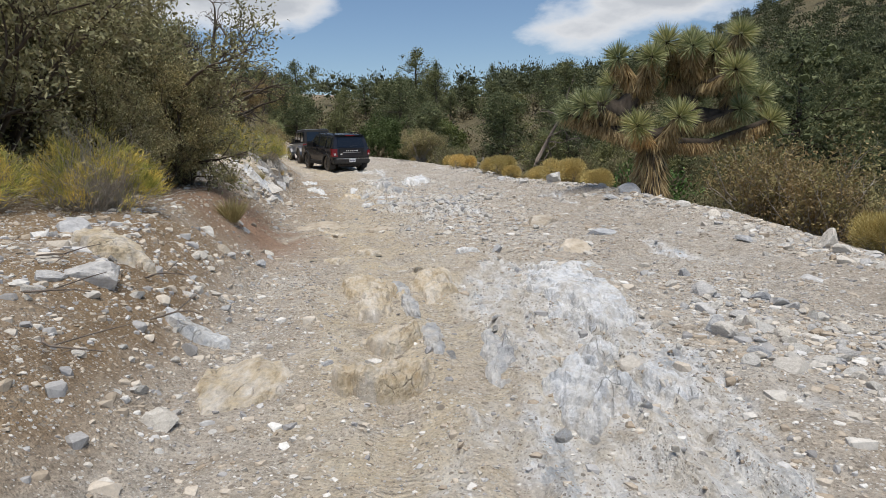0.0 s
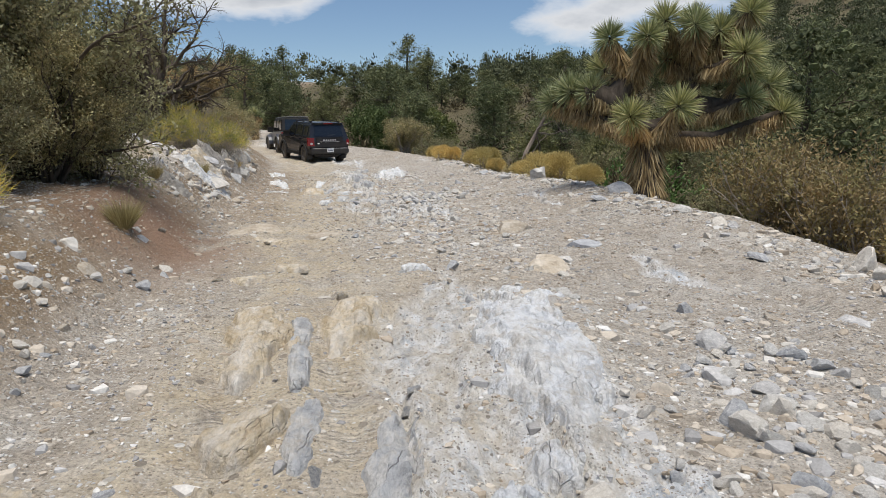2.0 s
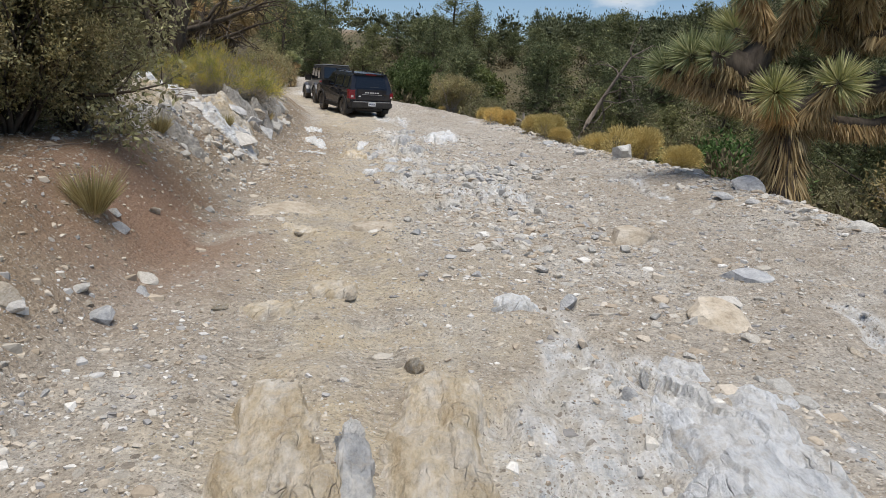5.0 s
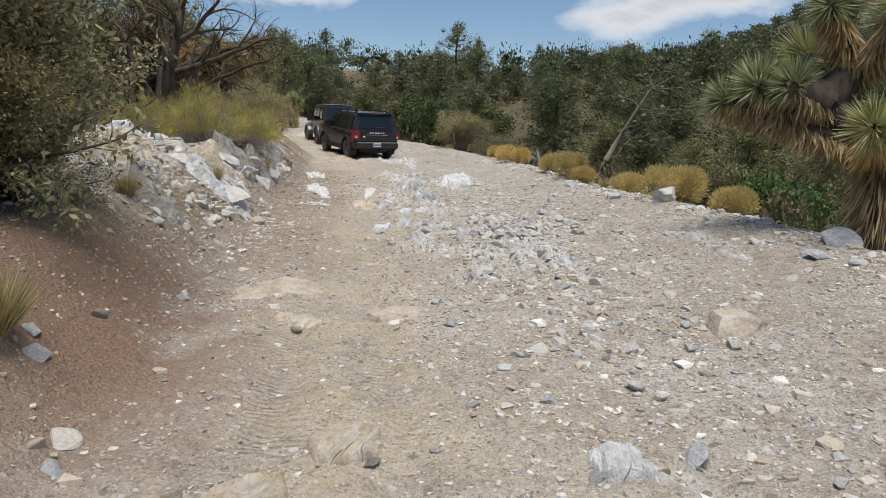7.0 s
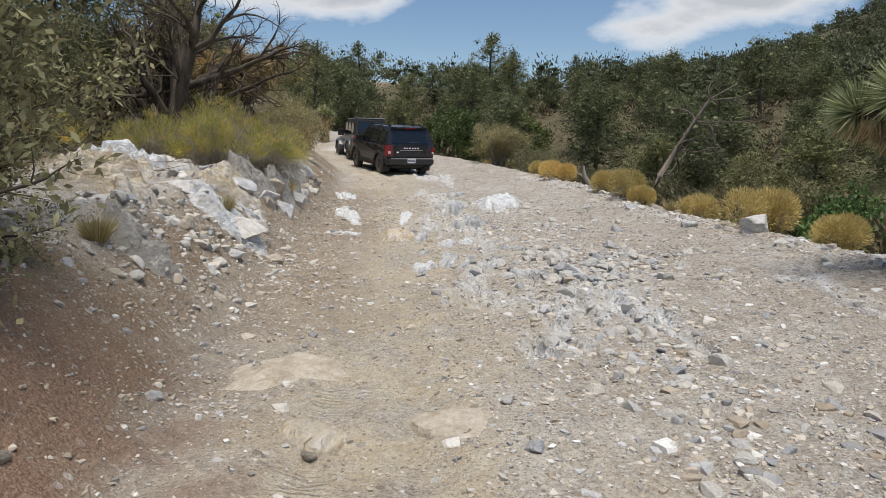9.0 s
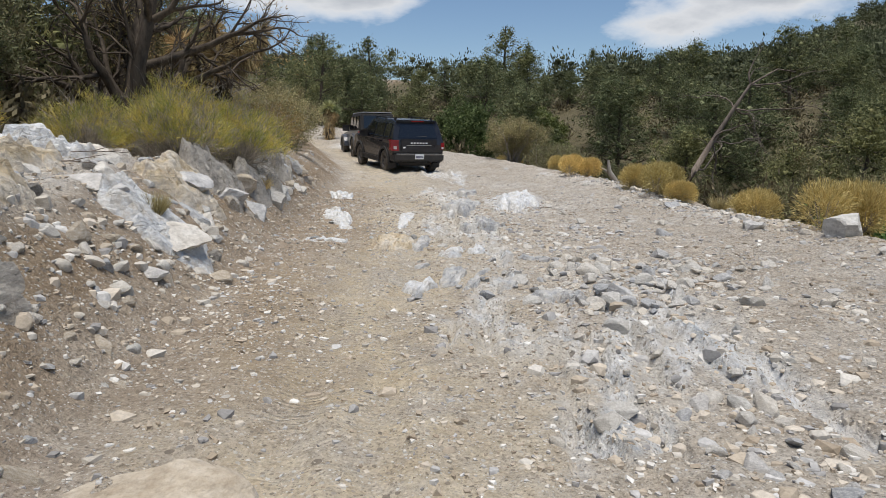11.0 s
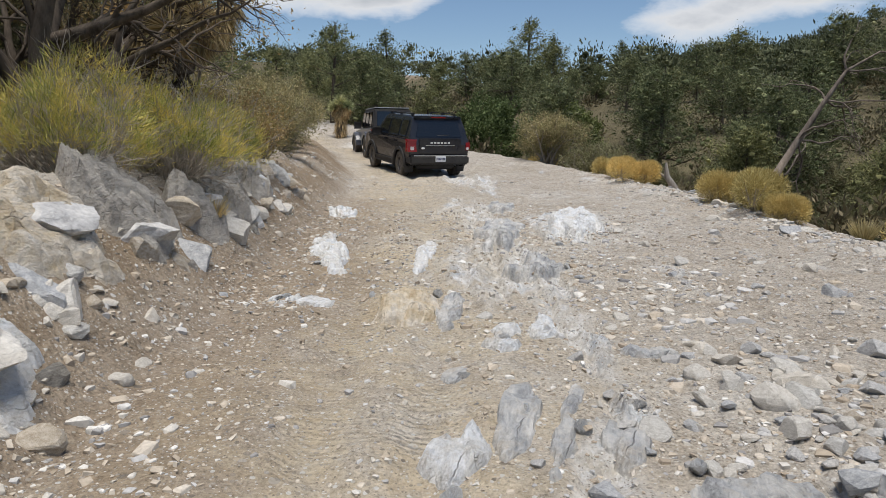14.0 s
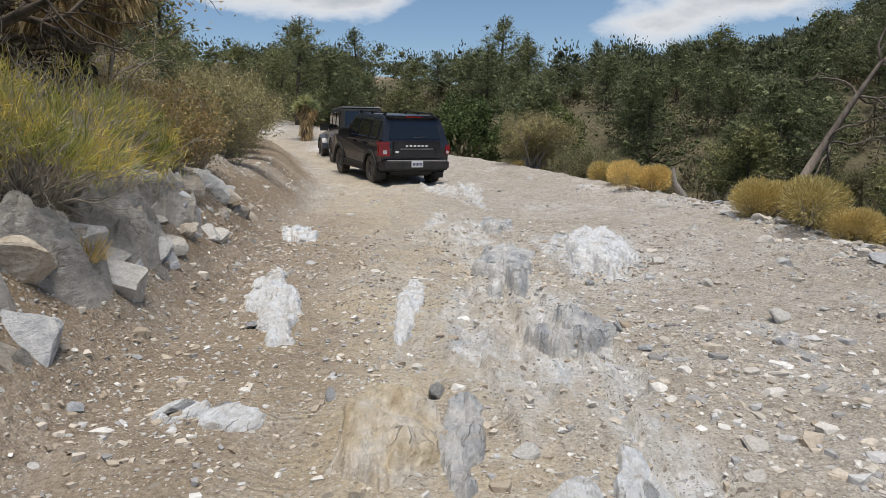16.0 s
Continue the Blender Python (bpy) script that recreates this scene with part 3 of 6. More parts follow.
def broom_meshes(kind, seed, tall, wide, count, width, leaf_mat, wood_mat, clumps=110, dead=0.3):
    """A bush of upright green stems in brooms over a tangle of grey twigs."""
    rng = np.random.default_rng(seed)
    lines, VV, FF, base = [], [], [], 0
    for k in range(clumps):
        az, out = rng.uniform(0, 2 * np.pi), np.sqrt(rng.random())
        top = np.array((np.cos(az) * wide * out, np.sin(az) * wide * out, tall * (1 - 0.6 * out ** 2) * rng.uniform(0.35, 0.85)))
        root = np.array((np.cos(az), np.sin(az), 0)) * wide * 0.3 * out + (0, 0, -0.05)
        li, p, d = grow(rng, root, top - root, np.linalg.norm(top - root) * 0.75, 0.010, 2, (2, 4), 0.8, 0.1, 0.28, 0.6, 4)
        lines += li
        if rng.random() < dead:
            continue
        n = count // clumps
        lean = unit(np.array((np.cos(az) * out * 0.9, np.sin(az) * out * 0.9, 1.0)) + rng.normal(size=3) * 0.3)
        P = top + rng.normal(size=(n, 3)) * (0.10 * wide, 0.10 * wide, 0.06 * tall)
        D = unit((P - top) * 2.2 / wide + lean + rng.normal(size=(n, 3)) * 0.42)
        V, F = blades(P - D * 0.06, D, tall * rng.uniform(0.05, 0.14, n) * rng.uniform(0.7, 1.5), width, rng)
        VV.append(V)
        FF.append(F + base)
        base += len(V)
    V, F = tubes(lines, 4)
    wood = np_mesh(kind + "_twigs", V, F, wood_mat, True)
    return wood, np_mesh(kind + "_stems", np.concatenate(VV), np.concatenate(FF), leaf_mat)


def dome_meshes(kind, seed, tall, wide, count, width, leaf_mat, wood_mat):
    """A cushion of short fine shoots, such as rabbitbrush in seed."""
    rng = np.random.default_rng(seed)
    lobes = [(np.array((rng.normal() * wide * 0.45, rng.normal() * wide * 0.35, tall * rng.uniform(0.35, 0.55))), wide * rng.uniform(0.45, 0.7)) for _ in range(7)]
    P, D = [], []
    for c, r in lobes:
        d = unit(rng.normal(size=(count // 7, 3)) + (0, 0, 0.55))
        P.append(c + d * np.array((r, r, tall * 0.45)) * rng.uniform(0.45, 1.0, (count // 7, 1)))
        D.append(unit(d + (0, 0, 0.5) + rng.normal(size=d.shape) * 0.45))
    P, D = np.concatenate(P), np.concatenate(D)
    V, F = blades(P, D, tall * rng.uniform(0.06, 0.15, len(P)), width, rng)
    lines = []
    for c, r in lobes:
        for _ in range(7):
            e = c + rng.normal(size=3) * r * 0.4
            lines.append(([(c[0] * 0.3, c[1] * 0.3, -0.05), (c * 0.7 + e * 0.3) * (1, 1, 0.5), e], [0.012, 0.008, 0.003]))
    v, f = tubes(lines, 4)
    return np_mesh(kind + "_twigs", v, f, wood_mat, True), np_mesh(kind + "_shoots", V, F, leaf_mat)


def tuft_mesh(kind, seed, tall, wide, count, leaf_mat, width=0.006):
    rng = np.random.default_rng(seed)
    az = rng.uniform(0, 2 * np.pi, count)
    out = np.sqrt(rng.random(count))
    P = np.stack((np.cos(az) * out * wide * 0.25, np.sin(az) * out * wide * 0.25, np.full(count, -0.02)), -1)
    D = np.stack((np.cos(az) * out * wide, np.sin(az) * out * wide, tall * rng.uniform(0.6, 1.1, count)), -1)
    V, F = blades(P, D, np.linalg.norm(D, axis=1) * rng.uniform(0.6, 1.1, count), width, rng, 0.12)
    return np_mesh(kind, V, F, leaf_mat)


def plant(name, meshes, names, x, y, label, category, group="", turn=0.0, scale=1.0, sink=0.03, z=None):
    zz = (ground_z(x, y) if z is None else z) - sink
    ob = thing(name, x, y, label, category, group, zz, turn, scale)
    for me, nm in zip(meshes, names):
        if me:
            part(nm, me, ob)
    return ob


# meshes shared by plants of one kind
PINES = [pine_meshes("pinyon", 100 + k, 4.6 + 0.6 * k, 1.9 + 0.15 * k, 46, 42, 0.16, LEAF_PINE) for k in range(5)]
SPARSE_PINES = [pine_meshes("tall_pine", 120 + k, 7.0, 1.9, 30, 24, 0.22, LEAF_PINE) for k in range(2)]
JUNIPERS = [shrub_meshes("juniper", 140 + k, 2.6, 1.5, 9, 2, 26, 0.10, 0.022, 0.08, LEAF_FAR, BARK, thick=0.045) for k in range(3)]

# the big olive-leaved shrubs that hang over the bank
BIG = [shrub_meshes("mahogany", 200 + k, 3.6, 2.2, 16, 3, 11, 0.062, 0.026, 0.085, LEAF_OLIVE, BARK, up=0.06, spread=0.9, kids=(3, 4), thick=0.05) for k in range(2)]
BIG_LABEL = "large spreading olive-leaved shrub with dark tangled limbs on the bank"
for k, (x, y, s, turn) in enumerate(((-4.15, 11.1, 1.18, 20), (-5.3, 8.9, 1.15, 150), (-8.2, 14.0, 0.8, 260), (-7.4, 10.8, 1.25, 80), (-3.75, 11.7, 0.5, 50), (-3.9, 10.8, 0.6, 310), (-4.5, 9.9, 0.6, 120))):
    plant("shrub", BIG[k % 2], ("wood", "foliage"), x, y, BIG_LABEL, "shrub", "shrubs on the bank", turn, s)

# ephedra on the bank
EPH = [broom_meshes("ephedra", 230 + k, 1.0, 0.68, 11000, 0.0055, LEAF_EPHEDRA, TWIG, dead=0.36) for k in range(3)]
for k, (x, y, s, turn) in enumerate(((-3.35, 7.5, 1.0, 0), (-4.2, 6.6, 0.9, 50), (-5.7, 18.5, 0.9, 20), (-4.75, 18.9, 1.05, 110), (-5.15, 19.9, 1.25, 200), (-4.5, 20.0, 1.1, 300), (-4.7, 21.0, 1.15, 40), (-6.9, 17.6, 0.8, 60))):
    plant("ephedra_bush", EPH[k % 3], ("wood", "foliage"), x, y, "yellow-green ephedra bush with upright stems over grey twigs", "bush", "ephedra bushes on the bank", turn, s)

# brown dry bushes
DRY = [shrub_meshes("dry_bush", 250 + k, 1.3, 0.85, 16, 2, 6, 0.045, 0.016, 0.06, LEAF_BROWN, TWIG, thick=0.014) for k in range(2)]
for k, (x, y, s, turn) in enumerate(((-5.0, 23.2, 1.1, 0), (-5.25, 24.6, 1.1, 90), (5.95, 12.6, 1.6, 40), (6.6, 11.3, 1.65, 130), (7.3, 12.6, 1.9, 220), (7.2, 10.0, 1.3, 10))):
    plant("dry_bush", DRY[k % 2], ("wood", "foliage"), x, y, "twiggy brown dry bush beside the track", "bush", "dry bushes", turn, s)

# golden rabbitbrush along the right-hand edge
GOLD = [dome_meshes("rabbitbrush", 270 + k, 0.60, 0.44, 15000, 0.008, LEAF_GOLD, TWIG) for k in range(3)]
for k, (x, y, s, turn) in enumerate(((6.0, 8.9, 1.0, 0), (4.12, 19.6, 1.25, 30), (4.55, 18.0, 0.95, 90), (3.65, 21.7, 0.95, 150), (2.95, 25.6, 1.2, 60), (2.6, 26.4, 1.0, 200), (3.1, 24.6, 0.8, 20),
                                     (2.0, 30.8, 1.0, 0), (1.65, 32.0, 1.0, 110), (1.3, 33.3, 0.95, 250), (0.0, 39.5, 0.9, 0), (6.3, 8.0, 0.9, 80))):
    plant("rabbitbrush", GOLD[k % 3], ("wood", "foliage"), x, y, "golden dry rabbitbrush cushion on the track edge", "bush", "rabbitbrush along the edge", turn, s)

# grass tufts
TUFT = tuft_mesh("grass_tuft", 290, 0.42, 0.24, 700, LEAF_STRAW)
for k, (x, y, s) in enumerate(((-2.45, 9.4, 1.0), (-4.0, 19.9, 0.8), (-3.6, 16.0, 0.7), (3.3, 22.5, 0.9), (-3.4, 12.9, 0.7))):
    ob = new("grass_tuft", TUFT)
    ob.matrix_basis = pose(x, y, ground_z(x, y), 0, 0, 70 * k) @ Matrix.Diagonal((s, s, s, 1))
    tagged(ob, "tuft of dry straw-coloured bunch grass", "grass", "grass tufts")


# ---- trees behind and the wooded hill ----
rng = np.random.default_rng(5)
PINE_LABEL = "dark green pinyon pine with an open rounded crown"
# (x, y, kind, scale, turn): the trees that stand out on the skyline and beside the track
for x, y, kind, s, turn in ((-0.7, 84, 1, 1.25, 0), (2.2, 86, 0, 1.0, 40), (-13.5, 80, 0, 1.1, 80), (-18, 74, 1, 0.95, 10), (-6.5, 82, 1, 0.8, 200), (9, 88, 0, 0.9, 20),
                            (-14, 43, 0, 0.85, 120), (-11.5, 52, 1, 0.85, 60), (-17, 46, 0, 1.0, 0)):
    plant("pine_tree", SPARSE_PINES[kind], ("trunk", "crown"), x, y, "tall open pine standing out on the skyline", "tree", "pines behind the track", turn, s)
for x, y, k, s in ((12.0, 22.5, 4, 1.0), (14.6, 20.5, 3, 0.95), (13.4, 27.5, 4, 0.9), (17.5, 24.5, 2, 1.05), (10.6, 33.5, 1, 0.9), (15.8, 31.5, 4, 0.85)):
    plant("pine_tree", PINES[k], ("trunk", "crown"), x, y, PINE_LABEL, "tree", "pines in the ravine", 50 * k, s)
for x, y, k, s in ((-9.4, 22.6, 2, 0.95), (-10.8, 19.6, 0, 0.9), (-9.0, 26.4, 1, 0.9)):
    plant("pine_tree", PINES[k], ("trunk", "crown"), x, y, PINE_LABEL, "tree", "pines on the slope", 80 * k, s)
for k, (x, y, s) in enumerate(((-8.8, 21.5, 1.3), (-9.4, 24.6, 1.4), (-8.2, 27.5, 1.1), (-7.9, 18.6, 0.9))):
    plant("juniper", JUNIPERS[k % 3], ("wood", "foliage"), x, y, "dense olive-green juniper bush on the slope", "bush", "junipers on the slope", 70 * k, s)
count = 0
while count < 120:
    x, y = rng.uniform(-34, 48), rng.uniform(37, 80)
    xl, xr = float(keyed(np.array(y), LEFT_FOOT)), float(keyed(np.array(y), RIGHT_EDGE))
    if y < 58 and xl - 2.5 < x < xr + 1.5:
        continue
    s = rng.uniform(0.6, 0.95)
    plant("pine_tree", PINES[count % 5], ("trunk", "crown"), x, y, PINE_LABEL, "tree", "pines behind the track", rng.uniform(0, 360), s)
    count += 1
for k in range(46):
    y = rng.uniform(11, 44)
    x = float(keyed(np.array(y), RIGHT_EDGE)) + rng.uniform(3.6, 20)
    if k % 3 == 0:
        plant("pine_tree", PINES[k % 4], ("trunk", "crown"), x + 4, y, PINE_LABEL, "tree", "pines in the ravine", rng.uniform(0, 360), rng.uniform(0.55, 0.85))
    else:
        plant("juniper", JUNIPERS[k % 3], ("wood", "foliage"), x, y, "dense dark green juniper bush in the ravine", "bush", "junipers in the ravine", rng.uniform(0, 360), rng.uniform(0.7, 1.2))
for k in range(26):
    y = rng.uniform(19, 46)
    x = float(keyed(np.array(y), LEFT_FOOT)) - rng.uniform(3.0, 16)
    if x > -10.5 and y < 29:
        x -= 7
    plant("juniper", JUNIPERS[k % 3], ("wood", "foliage"), x, y, "dense olive-green juniper bush on the slope", "bush", "junipers on the slope", rng.uniform(0, 360), rng.uniform(0.7, 1.25))


def woods():
    """The far wooded hill and slopes: many small rounded pines in one mesh."""
    r = np.random.default_rng(9)
    V, F, base, made, lumps = [], [], 0, 0, []
    while made < 1450:
        az, dist = radians(r.uniform(-48, 52)), math.sqrt(r.uniform(72 ** 2, 350 ** 2))
        if made % 2:
            az, dist = radians(r.uniform(6, 54)), r.uniform(62, 300)
        x, y = dist * math.sin(az), dist * math.cos(az)
        if az < radians(-2) and dist > 190:
            continue
        z = ground_z(x, y) - 0.2
        tall, wide = r.uniform(3.2, 6.0), r.uniform(1.5, 2.5)
        n = int(np.clip(36000 / dist, 140, 364))
        c = unit(r.normal(size=(14, 3)) * (1, 1, 0.8)) * np.array((wide, wide, tall * 0.42)) * r.uniform(0.3, 0.85, (14, 1)) + (0, 0, tall * 0.55)
        P = np.repeat(c, n // 14, 0)
        P = P + np.clip(r.normal(size=P.shape), -1.6, 1.6) * (0.28 * wide, 0.28 * wide, 0.085 * tall)
        D = unit(P - (0, 0, tall * 0.35) + r.normal(size=P.shape) * 0.7)
        leaf = 0.22 + dist / 640
        v, f = blades(P + (x, y, z), D, leaf * r.uniform(0.7, 1.3, len(P)), leaf * 0.40, r)
        V.append(v)
        F.append(f + base)
        base += len(v)
        for cc in c:
            lumps.append((cc + (x, y, z), wide * r.uniform(0.12, 0.22)))
        made += 1
    v, f = clumps_of(r, lumps)
    return np_mesh("woods", np.concatenate(V + [v]), [np.concatenate(F), f + base], LEAF_WOODS)


def scrub():
    """Low brush that covers the slopes and the ravine."""
    r = np.random.default_rng(12)
    V, F, base, made = [], [], 0, 0
    while made < 1500:
        az, dist = radians(r.uniform(-60, 62)), math.sqrt(r.uniform(6 ** 2, 95 ** 2)) if made % 3 else r.uniform(8, 45)
        x, y = dist * math.sin(az), dist * math.cos(az) + 3
        xl, xr = float(keyed(np.array(y), LEFT_FOOT)), float(keyed(np.array(y), RIGHT_EDGE))
        if (y < 70 and xl - 3.2 < x < xr + 2.2) or y < 7:
            continue
        z = ground_z(x, y)
        tall, wide = r.uniform(0.45, 1.3), r.uniform(0.5, 1.1)
        n = int(np.clip(5200 / dist, 70, 260))
        c = r.normal(size=(6, 3)) * (wide * 0.5, wide * 0.5, tall * 0.2) + (0, 0, tall * 0.45)
        P = np.repeat(c, n // 6, 0)
        P = P + r.normal(size=P.shape) * (0.24 * wide, 0.24 * wide, 0.18 * tall)
        D = unit(P - (0, 0, tall * 0.1) + (0, 0, 0.4) + r.normal(size=P.shape) * 0.6)
        leaf = 0.08 + dist / 260
        v, f = blades(P + (x, y, z), D, leaf * r.uniform(0.7, 1.4, len(P)), leaf * 0.4, r)
        V.append(v)
        F.append(f + base)
        base += len(v)
        made += 1
    return np_mesh("scrub", np.concatenate(V), np.concatenate(F), LEAF_SCRUB)


tagged(new("scrub", scrub()), "low grey-brown brush covering the slopes", "brush", kind="stuff")
tagged(new("wooded_hill", woods()), "far hillside wooded with dark green pinyon pines", "woods", kind="stuff")


# ---- joshua trees ----
def rosette_mesh(seed, count=400, length=0.37, mat=None):
    g = np.random.default_rng(seed)
    D = unit(g.normal(size=(count * 2, 3)))
    D = D[D[:, 2] > -0.45][:count]
    P = D * 0.05
    V, F = blades(P, D, length * g.uniform(0.75, 1.1, len(D)), 0.020, g)
    return np_mesh("rosette", V, F, mat or LEAF_YUCCA)


def skirt_mesh(seed, path, radius, per_metre, length):
    """Dead blades that hang down round a limb."""
    g = np.random.default_rng(seed)
    path = np.asarray(path, float)
    seg = np.linalg.norm(np.diff(path, axis=0), axis=1)
    n = int(per_metre * seg.sum())
    at = g.random(n) * seg.sum()
    cum = np.concatenate(([0], np.cumsum(seg)))
    C = np.stack([np.interp(at, cum, path[:, a]) for a in range(3)], -1)
    az = g.uniform(0, 6.283, n)
    out = np.stack((np.cos(az), np.sin(az), np.zeros(n)), -1)
    D = unit(out * g.uniform(0.25, 0.8, (n, 1)) + (0, 0, -1.0) + g.normal(size=(n, 3)) * 0.12)
    V, F = blades(C + out * radius, D, length * g.uniform(0.6, 1.15, n), 0.026, g)
    return np_mesh("leaf_skirt", V, F, LEAF_DEAD)


ROSETTES = [rosette_mesh(600 + k) for k in range(4)]
DRY_ROSETTES = [rosette_mesh(605 + k, 160, 0.34, LEAF_DEAD) for k in range(2)]


def joshua_tree(x, y, heads, forks, label, seed=0, radius=0.16, dry=False):
    """heads and forks are places from the foot of the tree; each head grows out of the nearest lower fork."""
    g = np.random.default_rng(seed)
    tree = thing("joshua_tree", x, y, label, "joshua tree", "joshua trees", ground_z(x, y) - 0.08)
    spine = [np.array((0, 0, 0.0))] + [np.array(f) for f in forks]
    lines = []
    for k, f in enumerate(spine[1:]):
        root = spine[0] if k == 0 else min(spine[:k + 1], key=lambda s: np.linalg.norm(s - f) + (9 if s[2] >= f[2] else 0))
        lines.append(([root, (root + f) / 2 + g.normal(size=3) * 0.05, f], [radius * 1.25, radius, radius * 0.8]))
    V, F = tubes(lines, 9)
    trunk = part("trunk", np_mesh("trunk", V, F, BARK, True), tree)
    part("leaf_skirt", skirt_mesh(seed + 1, [spine[0] + (0, 0, 0.25), *[np.array(f) for f in forks[:1]]], radius, 520, 0.40), trunk, "shaggy hanging dead blades")
    for k, h in enumerate(heads):
        h = np.array(h)
        low = [s for s in spine[1:] if s[2] < h[2] - 0.15] or [spine[1]]
        root = min(low, key=lambda s: np.linalg.norm(s - h))
        mid = (root + h) / 2 + np.array((0, 0, -0.08)) + g.normal(size=3) * 0.06
        V, F = tubes([([root, mid, h], [0.10, 0.085, 0.07])], 8)
        limb = part("branch", np_mesh("branch", V, F, BARK, True), tree)
        part("leaf_skirt", skirt_mesh(seed + 10 + k, [root, mid, h], 0.09, 820, 0.31), limb, "hanging dead blades")
        head = part("rosette", DRY_ROSETTES[k % 2] if dry else ROSETTES[k % 4], limb, "dry grey rosette of blades" if dry else "spiky green rosette of blades")
        way = unit(h - mid)
        s = g.uniform(0.85, 1.15)
        head.matrix_basis = Matrix.Translation(h) @ Vector(way).to_track_quat("Z", "Y").to_matrix().to_4x4() @ Matrix.Diagonal((s, s, s, 1))
    return tree


JX, JY = 4.6, 13.95
HEADS = ((4.08, 14.6, 3.2), (4.61, 14.1, 3.15), (5.69, 14.9, 3.55), (6.49, 14.4, 3.58), (6.24, 14.0, 2.85), (5.82, 14.8, 3.05), (3.8, 14.7, 2.3), (3.23, 15.3, 2.14), (4.22, 13.7, 1.81), (5.11, 13.9, 1.97),
         (5.16, 14.8, 2.85), (4.47, 14.9, 2.55), (5.69, 15.0, 2.5), (6.4, 14.1, 2.1), (6.96, 14.6, 2.35), (7.04, 14.2, 1.85), (4.2, 15.3, 2.7), (5.3, 15.4, 3.2), (6.05, 14.6, 3.3), (6.75, 14.8, 2.95), (5.45, 14.2, 3.35), (6.6, 14.5, 2.55), (5.0, 14.4, 3.45), (3.5, 15.0, 2.3))
base_z = ground_z(JX, JY)
joshua_tree(JX, JY, [(a - JX, b - JY, c - base_z) for a, b, c in HEADS], [(0.1, 0.4, 1.15), (-0.43, 0.75, 1.75), (0.97, 0.75, 1.5), (1.07, 0.9, 2.3), (1.67, 0.75, 1.6), (-0.08, 0.85, 2.15), (-0.93, 0.75, 1.85)],
            "many-headed joshua tree with spiky green rosettes and shaggy dead leaves", 610, 0.2)
joshua_tree(-5.75, 23.0, [(-0.2, 0.1, 2.2), (0.35, -0.1, 1.9), (-0.9, 0.2, 2.0), (0.1, -0.5, 1.7), (0.6, 0.3, 2.2)], [(0.0, 0.0, 1.0), (0.15, -0.1, 1.5), (-0.5, 0.1, 1.6)], "joshua tree with shaggy grey hanging leaves among dead trees", 640, 0.15, True)
joshua_tree(-9.6, 46.5, [(0.0, 0.0, 1.75), (0.35, 0.0, 1.55), (-0.3, 0.1, 1.5)], [(0, 0, 1.0)], "small joshua tree with a thick pale trunk", 660, 0.16)
# ---- dead wood ----
def bare_tree(x, y, tall, wide, stems, seed, label, mat, levels=3, leaves=0, thick=0.09, up=0.04, spread=0.9):
    ob = thing("dead_tree", x, y, label, "dead tree", "dead trees", ground_z(x, y) - 0.05)
    for k in range(stems):
        wood, crown = shrub_meshes("bare_tree", seed * 10 + k, tall, wide, 1, levels, leaves, 0.06, 0.02, 0.08, LEAF_BROWN, mat, up, spread, (3, 5), 0.0, thick)
        limb = part("limb", wood, ob)
        if crown:
            part("dry_foliage", crown, limb)
    return ob


bare_tree(-6.2, 20.6, 5.2, 1.5, 5, 670, "dark half-dead juniper with thick trunks and drooping bare twigs", BARK, 4, 0, 0.17, -0.03)
bare_tree(-7.4, 22.6, 4.6, 1.7, 6, 671, "dark half-dead juniper with thick trunks and drooping bare twigs", BARK, 4, 1, 0.15, -0.02)
bare_tree(-6.6, 24.6, 3.2, 1.5, 7, 672, "tangle of grey bare branches on the slope", TWIG, 3, 0, 0.05, -0.02)
bare_tree(5.6, 31.5, 1.6, 1.6, 8, 673, "low tangle of grey dead branches", BARK_DRY, 3, 0, 0.03, 0.0)
bare_tree(4.3, 33.5, 1.6, 1.2, 7, 674, "low tangle of grey dead branches", BARK_GREY, 3, 0, 0.03, 0.05)
bare_tree(7.4, 27.5, 1.2, 1.6, 8, 675, "low tangle of grey dead branches", BARK_GREY, 3, 0, 0.03, 0.0)


def leaning_tree():
    g = np.random.default_rng(680)
    trunk = [(4.7, 30.7, 0.1), (4.96, 30.7, 0.73), (5.4, 30.7, 1.54), (5.93, 30.7, 2.47), (6.33, 30.7, 3.13), (7.06, 30.8, 3.56), (7.6, 30.9, 3.5)]
    lines = [(trunk, [0.10, 0.09, 0.075, 0.055, 0.038, 0.022, 0.01])]
    for k, way, ln in ((2, (1, 0.3, -0.1), 1.6), (2, (0.2, -0.6, 0.9), 1.2), (3, (1, -0.2, -0.05), 1.9), (3, (-0.4, 0.3, 1), 1.0), (4, (1, 0.2, -0.3), 1.2), (4, (-0.1, 0, 1), 0.9), (1, (1, 0.2, 0.1), 1.7), (2, (1, 0.1, -0.7), 1.3), (3, (0.9, 0.5, -0.6), 1.5)):
        li, p, d = grow(g, trunk[k], way, ln, 0.028, 2, (2, 4), 0.8, -0.03, 0.28, 0.55, 5)
        lines += li
    V, F = tubes(lines, 6)
    V = V - np.array((4.96, 30.7, 0.0))
    ob = thing("dead_tree", 4.96, 30.7, "leaning dead grey tree with broken bare branches", "dead tree", "dead trees", 0.0)
    part("trunk", np_mesh("leaning_trunk", V, F, BARK_DRY, True), ob)


